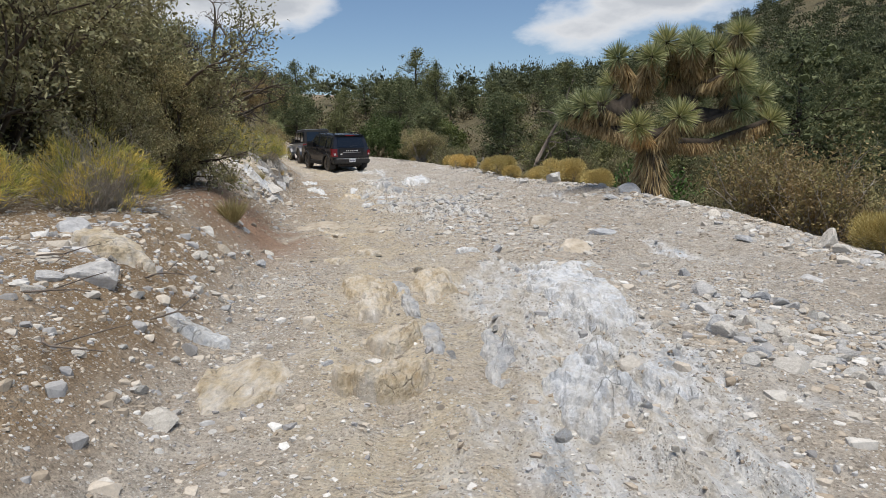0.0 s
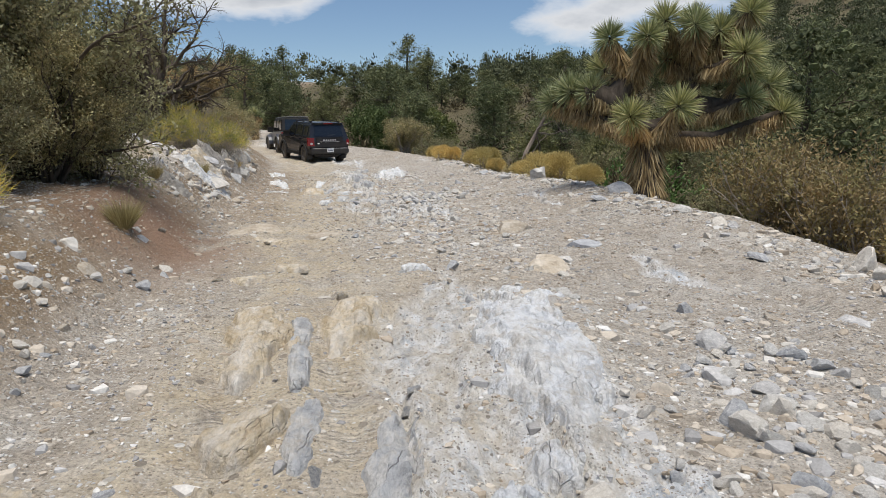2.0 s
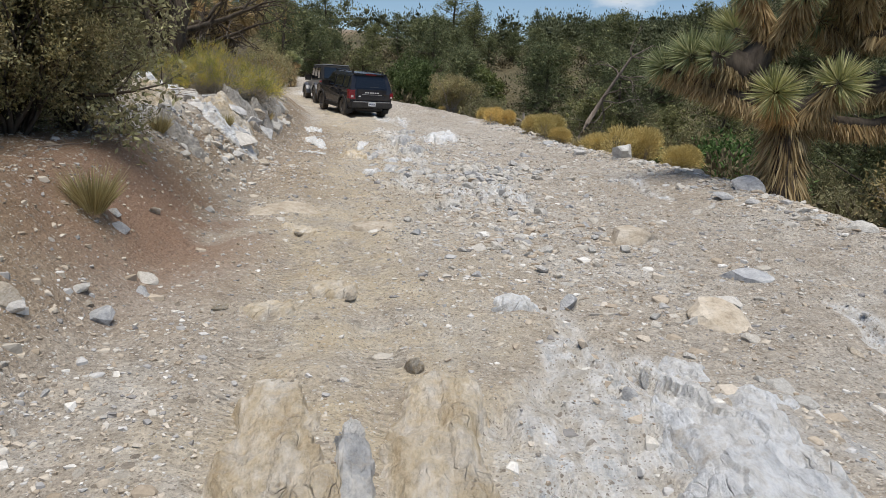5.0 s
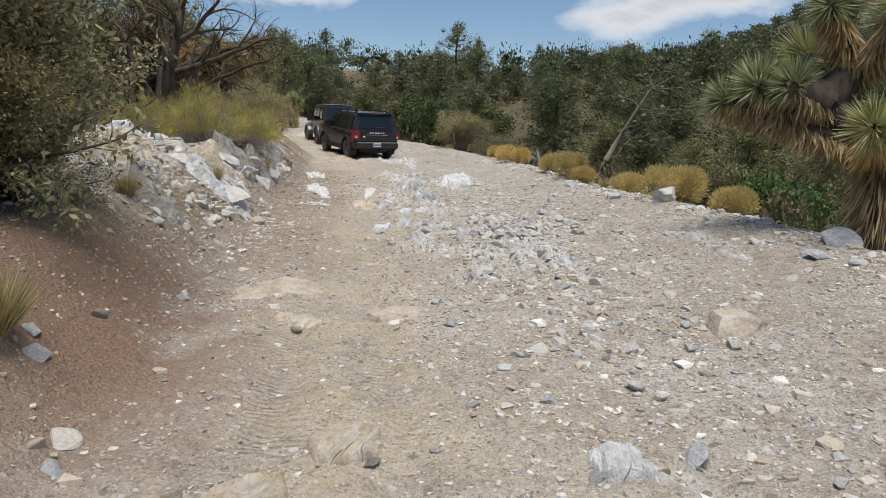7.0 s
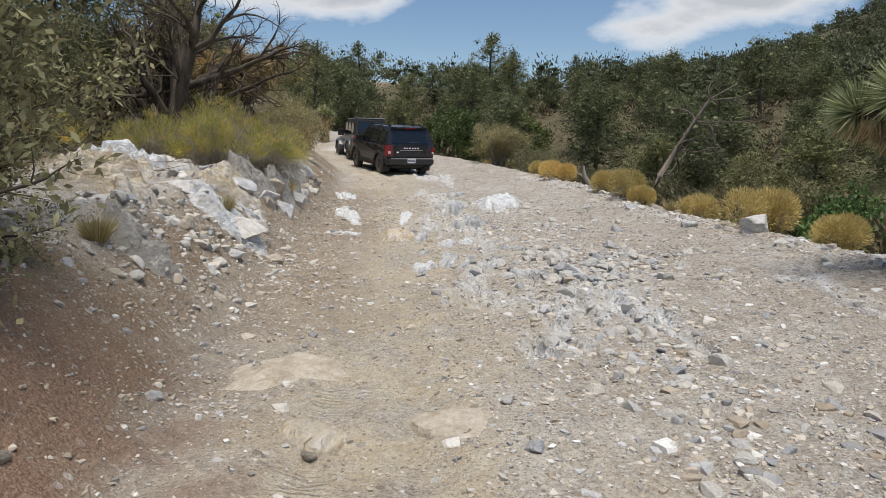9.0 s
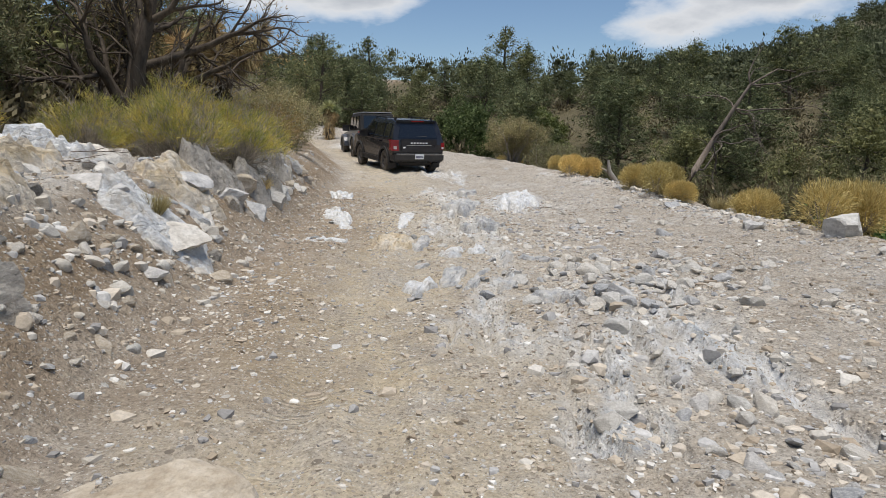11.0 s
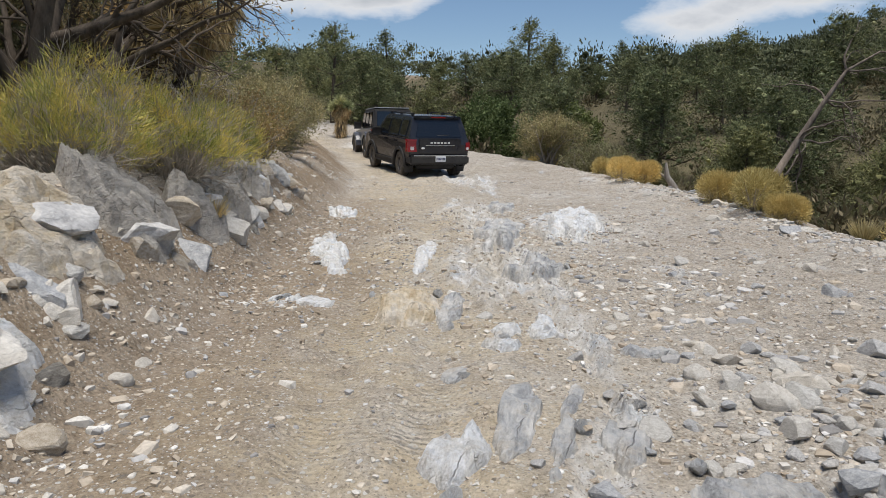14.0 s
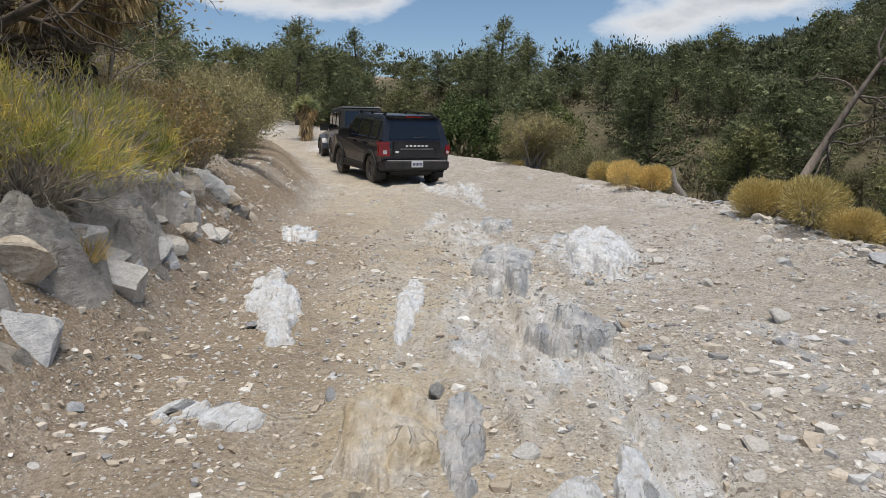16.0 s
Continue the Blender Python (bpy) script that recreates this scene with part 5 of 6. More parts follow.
# bedrock standing on edge along the track: x, y, half-length, half-width, height, turn, rock, share of loose blocks
LEDGES = (
    (1.05, 4.0, 0.68, 0.33, 0.20, 10, STONE_WHITE, 0.6), (1.45, 6.6, 1.85, 0.44, 0.14, 2, STONE_WHITE, 0.15), (0.58, 4.85, 0.95, 0.15, 0.11, 4, STONE_GREY, 0.6), (-0.45, 6.7, 1.15, 0.31, 0.19, -10, STONE_TAN, 0.4),
    (0.20, 6.9, 1.2, 0.30, 0.18, -4, STONE_TAN, 0.4), (-0.13, 6.6, 0.95, 0.09, 0.15, -8, STONE_GREY, 0.5), (0.14, 5.05, 0.5, 0.11, 0.13, -5, STONE_GREY, 0.5), (-0.13, 5.2, 0.45, 0.24, 0.17, 4, STONE_TAN, 0.4),
    (-0.20, 4.22, 0.34, 0.30, 0.28, 0, STONE_TAN, 0.4), (-1.5, 4.9, 0.22, 0.26, 0.17, 20, STONE_WHITE, 0.8), (-1.0, 4.1, 0.55, 0.26, 0.09, 5, STONE_TAN, 0.5), (1.52, 4.1, 0.40, 0.20, 0.10, 6, STONE_WHITE, 0.5),
    (-0.65, 9.3, 0.28, 0.22, 0.12, 10, STONE_TAN, 0.6), (-1.05, 8.8, 0.22, 0.20, 0.11, 10, STONE_TAN, 0.6), (-1.4, 11.4, 0.27, 0.25, 0.09, 0, STONE_TAN, 0.3), (0.62, 9.15, 0.2, 0.19, 0.12, 5, STONE_WHITE, 0.6),
    (-0.95, 16.6, 0.60, 0.11, 0.15, 4, STONE_GREY, 0.8), (-0.72, 16.45, 0.75, 0.10, 0.15, 8, STONE_GREY, 0.8), (-1.22, 16.2, 0.42, 0.20, 0.15, 0, STONE_WHITE, 0.4), (-0.42, 16.6, 0.5, 0.14, 0.13, 8, STONE_GREY, 0.8),
    (-1.05, 18.05, 0.40, 0.17, 0.17, 2, STONE_WHITE, 0.8), (-0.75, 18.35, 0.34, 0.14, 0.16, 8, STONE_WHITE, 0.8), (-1.84, 18.75, 0.70, 0.32, 0.17, -5, STONE_TAN, 0.4), (-1.52, 18.9, 0.6, 0.12, 0.17, -4, STONE_GREY, 0.5),
    (-0.82, 20.5, 0.48, 0.32, 0.23, 5, STONE_GREY, 0.8), (-1.22, 22.6, 1.35, 0.36, 0.24, 3, STONE_GREY, 0.7), (-0.22, 23.4, 1.4, 0.42, 0.22, 2, STONE_WHITE, 0.3), (-2.05, 21.4, 1.3, 0.11, 0.10, -3, STONE_WHITE, 0.6),
    (-3.2, 21.3, 1.3, 0.24, 0.10, -18, STONE_WHITE, 1.0), (-2.94, 18.9, 0.20, 0.20, 0.10, 0, STONE_WHITE, 0.8), (-2.62, 18.85, 0.18, 0.20, 0.07, 0, STONE_WHITE, 0.4), (-1.3, 25.9, 0.65, 0.30, 0.22, 0, STONE_GREY, 0.8),
    (-0.05, 17.8, 0.16, 0.32, 0.11, 0, STONE_GREY, 0.3), (-1.31, 17.25, 0.18, 0.14, 0.11, 0, STONE_GREY, 0.4), (0.02, 16.0, 0.32, 0.34, 0.14, 5, STONE_GREY, 1.0), (-3.9, 24.6, 0.9, 0.32, 0.16, -18, STONE_WHITE, 1.0),
)


def ledge_mesh(seed, cx, cy, ln, wd, ht, turn, mat):
    """A low outcrop of upturned beds that rises out of the dirt: steep towards the foot of the hill, broken along and across."""
    step = 0.016 if cy < 12 else 0.022
    nu, nv = int(wd * 2.9 / step), int(ln * 2.9 / (step * 1.5))
    u, v = np.meshgrid(np.linspace(-1.45, 1.45, nu), np.linspace(-1.45, 1.45, nv))
    X, Y = u * wd, v * ln
    c, s = math.cos(radians(-turn)), math.sin(radians(-turn))
    WX, WY = cx + X * c - Y * s, cy + X * s + Y * c
    warp = 1.1 * fbm(WX * 2.6, WY * 1.7, seed, 4) + 0.6 * fbm(WX * 9, WY * 5, seed + 1, 3)
    inside = 0.9 - (np.abs(u) ** 1.8 + np.abs(v) ** 1.8) + 1.35 * warp + (0.0 if wd > 0.18 else 1.1 * fbm(WX * 3.0, WY * 4.5, seed + 2, 3))
    body = smooth(-0.05, 0.42, inside)
    along = X / 0.075 + 3.0 * fbm(WX * 3, WY * 1.1, seed + 3, 4)
    bed, row = along % 1.0, np.floor(along)
    tooth = np.where(bed < 0.18, bed / 0.18, 1 - 0.75 * (bed - 0.18))
    # each bed stands at its own height and ends in steps
    stand = hash2(row, row * 0 + 3, seed) - 0.5
    steps = np.floor(4 * fbm(row * 3.7 + seed, WY * 2.2, seed + 5, 3) + 0.5 * fbm(WX * 7, WY * 7, seed + 6, 2)) / 4
    tilt = 1.0 - 0.35 * (v + 1)
    worn = 0.95 if cx < -3.0 and cy > 13 else 0.12 if wd > 0.35 else 0.35 if wd > 0.25 else 0.6
    rise = 0.50 * tilt + worn * (0.30 * stand + 0.65 * steps + 0.22 * (tooth - 0.5)) + 0.45 * fbm(WX * 4, WY * 2.6, seed + 9, 5) + 0.10 * fbm(WX * 22, WY * 16, seed + 10, 3)
    rise = body * (rise + 0.20)
    Z = height(WX, WY) + (0.85 if wd > 0.18 else 0.6) * ht * np.where(rise > 0, rise, rise * 0.3) - 0.05 * (1 - body) - 0.012
    dust = 1 - smooth(0.0, 0.16, rise + 0.10 * fbm(WX * 13, WY * 13, seed + 12, 3))
    V = np.stack((X, Y, Z - ground_z(cx, cy)), -1).reshape(-1, 3)
    i = (np.arange(nv - 1)[:, None] * nu + np.arange(nu - 1)[None]).ravel()
    F = np.stack((i, i + 1, i + nu + 1, i + nu), -1)
    shown = (rise > -0.02).ravel()
    F = F[shown[F].any(1)]
    me = np_mesh("ledge", V, F, mat)
    a = me.attributes.new("dust", "FLOAT", "POINT")
    a.data.foreach_set("value", dust.ravel().astype(np.float32))
    return me


LEDGE_ROCK = mat_ledge()
BLOCKS = {key: [rock_mesh("block", 800 + k, mat, (1, 1, 1), 2, 20, 0.06) for k in range(7)] for key, mat in LEDGE_ROCK.items()}
BANK_LEDGES = (
    (-3.45, 15.9, 0.62, 0.36, 0.30, 20, STONE_WHITE, 0.6), (-4.0, 17.3, 0.75, 0.42, 0.36, 15, STONE_TAN, 0.6), (-4.05, 18.6, 0.62, 0.36, 0.50, 10, STONE_GREY, 0.7), (-4.05, 19.7, 0.5, 0.30, 0.50, 5, STONE_GREY, 0.7),
    (-4.25, 20.9, 0.6, 0.30, 0.5, 0, STONE_GREY, 0.8), (-4.6, 22.2, 0.6, 0.35, 0.55, 0, STONE_GREY, 0.8), (-4.0, 14.3, 0.6, 0.42, 0.30, 20, STONE_TAN, 0.8), (-4.7, 15.4, 0.8, 0.5, 0.34, 20, STONE_TAN, 0.8),
    (-3.3, 13.4, 0.35, 0.3, 0.30, 0, STONE_GREY, 0.8), (-5.1, 16.7, 0.8, 0.5, 0.32, 20, STONE_WHITE, 0.6), (-2.35, 5.6, 0.35, 0.4, 0.22, 10, STONE_TAN, 0.8),
)
LEDGE_WORDS = {STONE_WHITE.name: "white limestone ledge of upturned beds, dusty and worn", STONE_GREY.name: "blue-grey bedrock fins standing on edge in the track", STONE_TAN.name: "ochre bedrock ledge with dust in its hollows"}
for k, (x, y, ln, wd, ht, turn, mat, loose) in enumerate(LEDGES + BANK_LEDGES):
    bank = k >= len(LEDGES)
    ledge = thing("rock_outcrop" if bank else "rock_ledge", x, y, "cracked bedrock outcrop in the bank beneath the bushes" if bank else LEDGE_WORDS[mat.name], "rock outcrop" if bank else "rock ledge", "outcrops of the bank" if bank else "bedrock ledges in the track", ground_z(x, y), -turn)
    g = np.random.default_rng(900 + k)
    part("bed", ledge_mesh(700 + 20 * k, x, y, ln, wd, ht, turn, LEDGE_ROCK["bank_rock" if bank and mat is STONE_GREY else mat.name]), ledge)
    for b in range(int(np.clip(ln * wd * 26 * loose, 1, 8))):
        off, dy = float(np.clip(g.normal() * 0.5, -1.1, 1.1)) * wd, g.uniform(-0.95, 0.95) * ln
        c, s = math.cos(radians(-turn)), math.sin(radians(-turn))
        zz = ground_z(x + off * c - dy * s, y + off * s + dy * c) - ground_z(x, y)
        tint = "bank_rock" if bank else mat.name if g.random() < 0.6 else STONE_WHITE.name
        p = part("block", BLOCKS[tint][int(g.integers(7))], ledge)
        size = ht * g.uniform(0.25, 0.5)
        p.matrix_basis = pose(off, dy, zz + size * g.uniform(-0.3, 0.25), g.uniform(-12, 12), g.uniform(-25, 10), g.uniform(-18, 18)) @ Matrix.Diagonal((g.uniform(0.04, 0.09), g.uniform(0.06, 0.16), size, 1))


# heaps of rubble: x, y, half-width, half-length
HEAPS = ((-3.7, 15.2, 0.9, 2.2), (-2.4, 5.5, 0.9, 2.0), (2.8, 5.8, 0.8, 1.6), (3.0, 4.4, 0.8, 1.0), (0.9, 16.7, 0.9, 1.3), (0.6, 13.6, 0.9, 1.8), (0.3, 19.4, 0.7, 1.5), (1.0, 11.0, 0.8, 1.8), (-3.3, 14.5, 0.6, 2.0), (-2.6, 6.5, 0.8, 2.5), (-0.2, 22.6, 0.4, 1.0))


def gravel():
    """Small stones and chips strewn on the track and bank, too many to count."""
    g = np.random.default_rng(21)
    V0, F0 = [], []
    for k in range(22):
        bm = bmesh.new()
        for p in np.concatenate((block_points(g, 1, 0.13) * 0.85, unit(g.normal(size=(8, 3))) * 0.98)) * (1, g.uniform(0.65, 0.95), g.uniform(0.5, 0.85)):
            bm.verts.new(p)
        bmesh.ops.convex_hull(bm, input=bm.verts)
        bmesh.ops.delete(bm, geom=[v for v in bm.verts if not v.link_faces], context="VERTS")
        bm.verts.index_update()
        V0.append(np.array([v.co for v in bm.verts]))
        F0.append(np.array([[v.index for v in f.verts] for f in bm.faces]))
        bm.free()
    n = 60000
    y = 1.0 + 31 * g.random(n) ** 1.5
    xl, xr = keyed(y, LEFT_FOOT), keyed(y, RIGHT_EDGE)
    edge = g.random(n) < 0.14
    u = np.where(g.random(n) < 0.30, g.uniform(-0.42, 0.1, n), np.where(g.random(n) < 0.6, g.normal(0.58, 0.2, n), g.uniform(0.0, 1.06, n)))
    u = np.where(edge, g.normal(1.0, 0.045, n), u)
    x = xl + u * (xr - xl)
    heap = sum(np.exp(-((x - hx) / hw) ** 2 - ((y - hy) / hl) ** 2) for hx, hy, hw, hl in HEAPS)
    dens = fbm(x * 0.7, y * 0.5, 33, 3) + 0.35 * heap + 0.2 * edge
    keep = (dens > g.uniform(-0.30, 0.22, n)) & (masks(x, y)[3] < g.uniform(0.05, 1.0, n))
    big = (heap + 1.0 * edge + 0.25 * (u < 0))[keep]
    x, y = x[keep], y[keep]
    s = np.clip(g.lognormal(-4.6, 0.72, len(x)) * (1 + 0.6 * big), 0.005, 0.085)
    z = height(x, y)
    V, F, M, base = [], [], [], 0
    for k in range(len(x)):
        a = g.uniform(0, 6.28)
        R = np.array(((math.cos(a), -math.sin(a), 0), (math.sin(a), math.cos(a), 0), (0, 0, 1)))
        V.append((V0[k % 22] * s[k]) @ R.T + (x[k], y[k], z[k] - s[k] * 0.18))
        F.append(F0[k % 22] + base)
        base += len(V0[k % 22])
        M.append(np.full(len(F0[k % 22]), (0, 1, 2, 1, 0, 2, 2)[int(g.integers(7))]))
    me = np_mesh("gravel", np.concatenate(V), np.concatenate(F), GRAVEL[0])
    for m in GRAVEL[1:]:
        me.materials.append(m)
    me.polygons.foreach_set("material_index", np.concatenate(M).astype(np.int32))
    return me


def mat_gravel(name, a, b, c):
    m = Nodes(name, 0.9, 0.2)
    m.color(m.mix(0.5, m.ramp(m.island(), (0.0, a), (0.5, b), (1.0, c)), m.ramp(m.noise(60, 4), (0.3, 0.6), (0.7, 1.2)), "MULTIPLY"))
    return m.mat


GRAVEL = [mat_gravel("pale_gravel", (0.46, 0.42, 0.36), (0.60, 0.565, 0.51), (0.76, 0.74, 0.70)), mat_gravel("grey_gravel", (0.25, 0.24, 0.23), (0.43, 0.42, 0.41), (0.60, 0.585, 0.565)),
          mat_gravel("tan_gravel", (0.34, 0.28, 0.21), (0.49, 0.42, 0.335), (0.61, 0.55, 0.47))]
tagged(new("gravel", gravel()), "strewn gravel and chips of pale limestone", "gravel", kind="stuff")


def chips():
    """Small flakes and crumbs of rock that cover the dirt everywhere."""
    g = np.random.default_rng(23)
    cube = np.array([(a, b, c) for a in (-1, 1) for b in (-1, 1) for c in (-1, 1)], float)
    quads = np.array(((0, 1, 3, 2), (4, 6, 7, 5), (0, 4, 5, 1), (2, 3, 7, 6), (0, 2, 6, 4), (1, 5, 7, 3)))
    shapes = np.stack([(cube + g.normal(size=cube.shape) * 0.32) * (0.75, g.uniform(0.4, 0.75), g.uniform(0.25, 0.6)) for _ in range(24)])
    n = 90000
    y = 1.6 + 24 * g.random(n) ** 1.7
    xl, xr = keyed(y, LEFT_FOOT), keyed(y, RIGHT_EDGE)
    u = g.uniform(-0.42, 1.08, n)
    x = xl + u * (xr - xl)
    rock, bankrock, ochre, red, litter, track, slab, duff = masks(x, y)
    dens = 0.55 + 1.6 * fbm(x * 0.9, y * 0.6, 35, 4) + 0.2 * litter - 0.5 * track - 0.3 * rock - 0.45 * red
    keep = dens > g.uniform(0.0, 1.0, n)
    x, y = x[keep], y[keep]
    n = len(x)
    s = np.clip(g.lognormal(-4.75, 0.42, n), 0.004, 0.022) * (0.8 + y / 30)
    a, b = g.uniform(0, 6.283, n), g.normal(size=n) * 0.3
    P = shapes[g.integers(24, size=n)] * s[:, None, None]
    px, py, pz = P[..., 0], P[..., 1], P[..., 2]
    pz, px = pz * np.cos(b)[:, None] - px * np.sin(b)[:, None], px * np.cos(b)[:, None] + pz * np.sin(b)[:, None]
    V = np.stack((px * np.cos(a)[:, None] - py * np.sin(a)[:, None] + x[:, None], px * np.sin(a)[:, None] + py * np.cos(a)[:, None] + y[:, None], pz + (height(x, y) + 0.1 * s)[:, None]), -1)
    F = (np.arange(n)[:, None, None] * 8 + quads[None]).reshape(-1, 4)
    me = np_mesh("chips", V.reshape(-1, 3), F, GRAVEL[0])
    for m in GRAVEL[1:]:
        me.materials.append(m)
    me.polygons.foreach_set("material_index", np.repeat(np.where(g.random(n) < 0.75 * np.maximum(litter, red)[keep], 2, g.choice((0, 1, 2, 2), n)), 6).astype(np.int32))
    return me


tagged(new("rock_chips", chips()), "crumbs and flakes of rock strewn over the dirt", "gravel", kind="stuff")


# ---- the two parked off-road vehicles ----
PAINT = mat_plain("black_paint", (0.010, 0.012, 0.019), 0.15, 0.6, 0.0, 0.04)
PAINT_GREY = mat_plain("slate_paint", (0.035, 0.045, 0.065), 0.22, 0.6, 0.0, 0.15)
TRIM = mat_plain("black_trim", (0.018, 0.018, 0.019), 0.6, 0.4, 0.0, 0.08)
RUBBER = mat_plain("tyre_rubber", (0.025, 0.024, 0.023), 0.85, 0.2, 0.0, 0.4)
ALLOY = mat_plain("dark_alloy", (0.07, 0.07, 0.075), 0.4, 0.5, 0.6, 0.2)
GLASS = mat_plain("tinted_glass", (0.008, 0.009, 0.011), 0.05, 0.8)
CHROME = mat_plain("bright_trim", (0.55, 0.55, 0.56), 0.3, 0.6, 0.7)
PLATE = mat_plain("number_plate", (0.72, 0.73, 0.74), 0.5, 0.4)
INK = mat_plain("plate_ink", (0.05, 0.06, 0.12), 0.6, 0.3)
WHITE_MARK = mat_plain("white_mark", (0.75, 0.75, 0.75), 0.5, 0.4)
ROOF_GREY = mat_plain("pale_roof", (0.45, 0.47, 0.50), 0.45, 0.5, 0.0, 0.3)
LAMP_WHITE = mat_plain("clear_lens", (0.65, 0.60, 0.60), 0.15, 0.6)


def mat_lamp():
    m = Nodes("tail_lamp_red", 0.2, 0.6)
    m.color((0.15, 0.006, 0.008))
    m.put(m.b.inputs["Emission Color"], (1.0, 0.05, 0.05))
    m.b.inputs["Emission Strength"].default_value = 0.05
    return m.mat


LAMP = mat_lamp()


def bm_mesh(name, bm, mat, shade=False):
    bmesh.ops.recalc_face_normals(bm, faces=bm.faces[:])
    me = bpy.data.meshes.new(name)
    bm.to_mesh(me)
    bm.free()
    me.materials.append(mat)
    if shade:
        for p in me.polygons:
            p.use_smooth = True
    return me


def box(x0, x1, y0, y1, z0, z1, bevel=0.02, segs=2, warp=None):
    bm = bmesh.new()
    bmesh.ops.create_cube(bm, size=1.0)
    for v in bm.verts:
        v.co = Vector((x0 if v.co.x < 0 else x1, y0 if v.co.y < 0 else y1, z0 if v.co.z < 0 else z1))
        if warp:
            v.co = Vector(warp(*v.co))
    if bevel:
        bmesh.ops.bevel(bm, geom=bm.edges[:], offset=bevel, segments=segs, affect="EDGES", clamp_overlap=True)
    return bm


def extruded(profile, x0, x1, bevel=0.04, warp=None, segs=3):
    """A side view (y, z) drawn out from x0 to x1; warp reshapes each corner."""
    bm = bmesh.new()
    loops = []
    for x in (x0, x1):
        loops.append([bm.verts.new(warp(x, y, z) if warp else (x, y, z)) for y, z in profile])
    bm.faces.new(loops[0])
    bm.faces.new(loops[1][::-1])
    n = len(profile)
    side = [bm.faces.new((loops[0][k], loops[1][k], loops[1][(k + 1) % n], loops[0][(k + 1) % n])) for k in range(n)]
    if bevel:
        edges = [e for e in bm.edges if all(len(v.link_edges) for v in e.verts) and (e.verts[0] in loops[0]) == (e.verts[1] in loops[0])]
        bmesh.ops.bevel(bm, geom=edges, offset=bevel, segments=segs, affect="EDGES", clamp_overlap=True)
    return bm


def arc(cy, cz, r, a0, a1, n=9):
    return [(cy + r * math.cos(radians(a0 + (a1 - a0) * k / (n - 1))), cz + r * math.sin(radians(a0 + (a1 - a0) * k / (n - 1)))) for k in range(n)]


def lathe(profile, n=28):
    """Turned about the x axis from (x, radius) pairs."""
    V, F = [], []
    m = len(profile)
    for k in range(n):
        a = 2 * math.pi * k / n
        V += [(x, r * math.cos(a), r * math.sin(a)) for x, r in profile]
    for k in range(n):
        for j in range(m - 1):
            a, b = k * m + j, ((k + 1) % n) * m + j
            F.append((a, b, b + 1, a + 1))
    return np.array(V), np.array(F)


def wheel(parent, x, y, radius, width, rim, side, lugs=False):
    """A wheel: tyre with tread blocks, rim with spokes."""
    hub = new("wheel")
    hub.parent = parent
    hub.matrix_basis = pose(x, y, radius, 0, 0, 0 if side > 0 else 180)
    w = width / 2
    V, F = lathe([(-w * 0.85, rim), (-w, rim + 0.04), (-w, radius - 0.05), (-w * 0.8, radius - 0.012), (w * 0.8, radius - 0.012), (w, radius - 0.05), (w, rim + 0.04), (w * 0.85, rim), (-w * 0.85, rim)])
    VV, FF, base = [V], [F], len(V)
    for k in range(30):
        for sx in (-0.45, 0.45):
            a = 2 * math.pi * (k + (0.5 if sx > 0 else 0)) / 30
            bm = box(sx * w * 2 * 0.5 - w * 0.42, sx * w * 2 * 0.5 + w * 0.42, -0.022, 0.022, radius - 0.03, radius + 0.004, 0)
            v = np.array([q.co for q in bm.verts])
            f = np.array([[q.index for q in fc.verts] for fc in bm.faces])
            bm.free()
            c, s = math.cos(a), math.sin(a)
            v = np.stack((v[:, 0], v[:, 1] * c - v[:, 2] * s, v[:, 1] * s + v[:, 2] * c), -1)
            VV.append(v)
            FF.append(f + base)
            base += len(v)
    part("tyre", np_mesh("tyre", np.concatenate(VV), np.concatenate(FF), RUBBER), hub)
    V, F = lathe([(-w * 0.8, rim + 0.004), (w * 0.8, rim + 0.004), (w * 0.8, rim - 0.025), (w * 0.45, rim - 0.035), (-w * 0.4, rim - 0.04), (-w * 0.4, 0.02)])
    VV, FF, base = [V], [F], len(V)
    for k in range(6):
        a = 2 * math.pi * k / 6
        bm = box(w * 0.35, w * 0.6, -0.035, 0.035, 0.03, rim - 0.015, 0)
        v = np.array([q.co for q in bm.verts])
        f = np.array([[q.index for q in fc.verts] for fc in bm.faces])
        bm.free()
        c, s = math.cos(a), math.sin(a)
        VV.append(np.stack((v[:, 0], v[:, 1] * c - v[:, 2] * s, v[:, 1] * s + v[:, 2] * c), -1))
        FF.append(f + base)
        base += len(v)
    v, f = lathe([(w * 0.3, 0.06), (w * 0.65, 0.06), (w * 0.68, 0.0)], 16)
    VV.append(v)
    FF.append(f + base)
    part("rim", np_mesh("rim", np.concatenate(VV), np.concatenate(FF), ALLOY), hub, "dark alloy rim")
    return hub


def plate_bars(parent, x, y, z, count=7):
    p = part("number_plate", bm_mesh("plate", box(x - 0.155, x + 0.155, y - 0.008, y + 0.01, z - 0.08, z + 0.08, 0.006), PLATE), parent, "white number plate with dark bars")
    for k in range(count):
        part("bar", bm_mesh("bar", box(x - 0.115 + k * 0.0385 - 0.012, x - 0.115 + k * 0.0385 + 0.012, y - 0.013, y - 0.007, z - 0.035, z + 0.03, 0), INK), p)


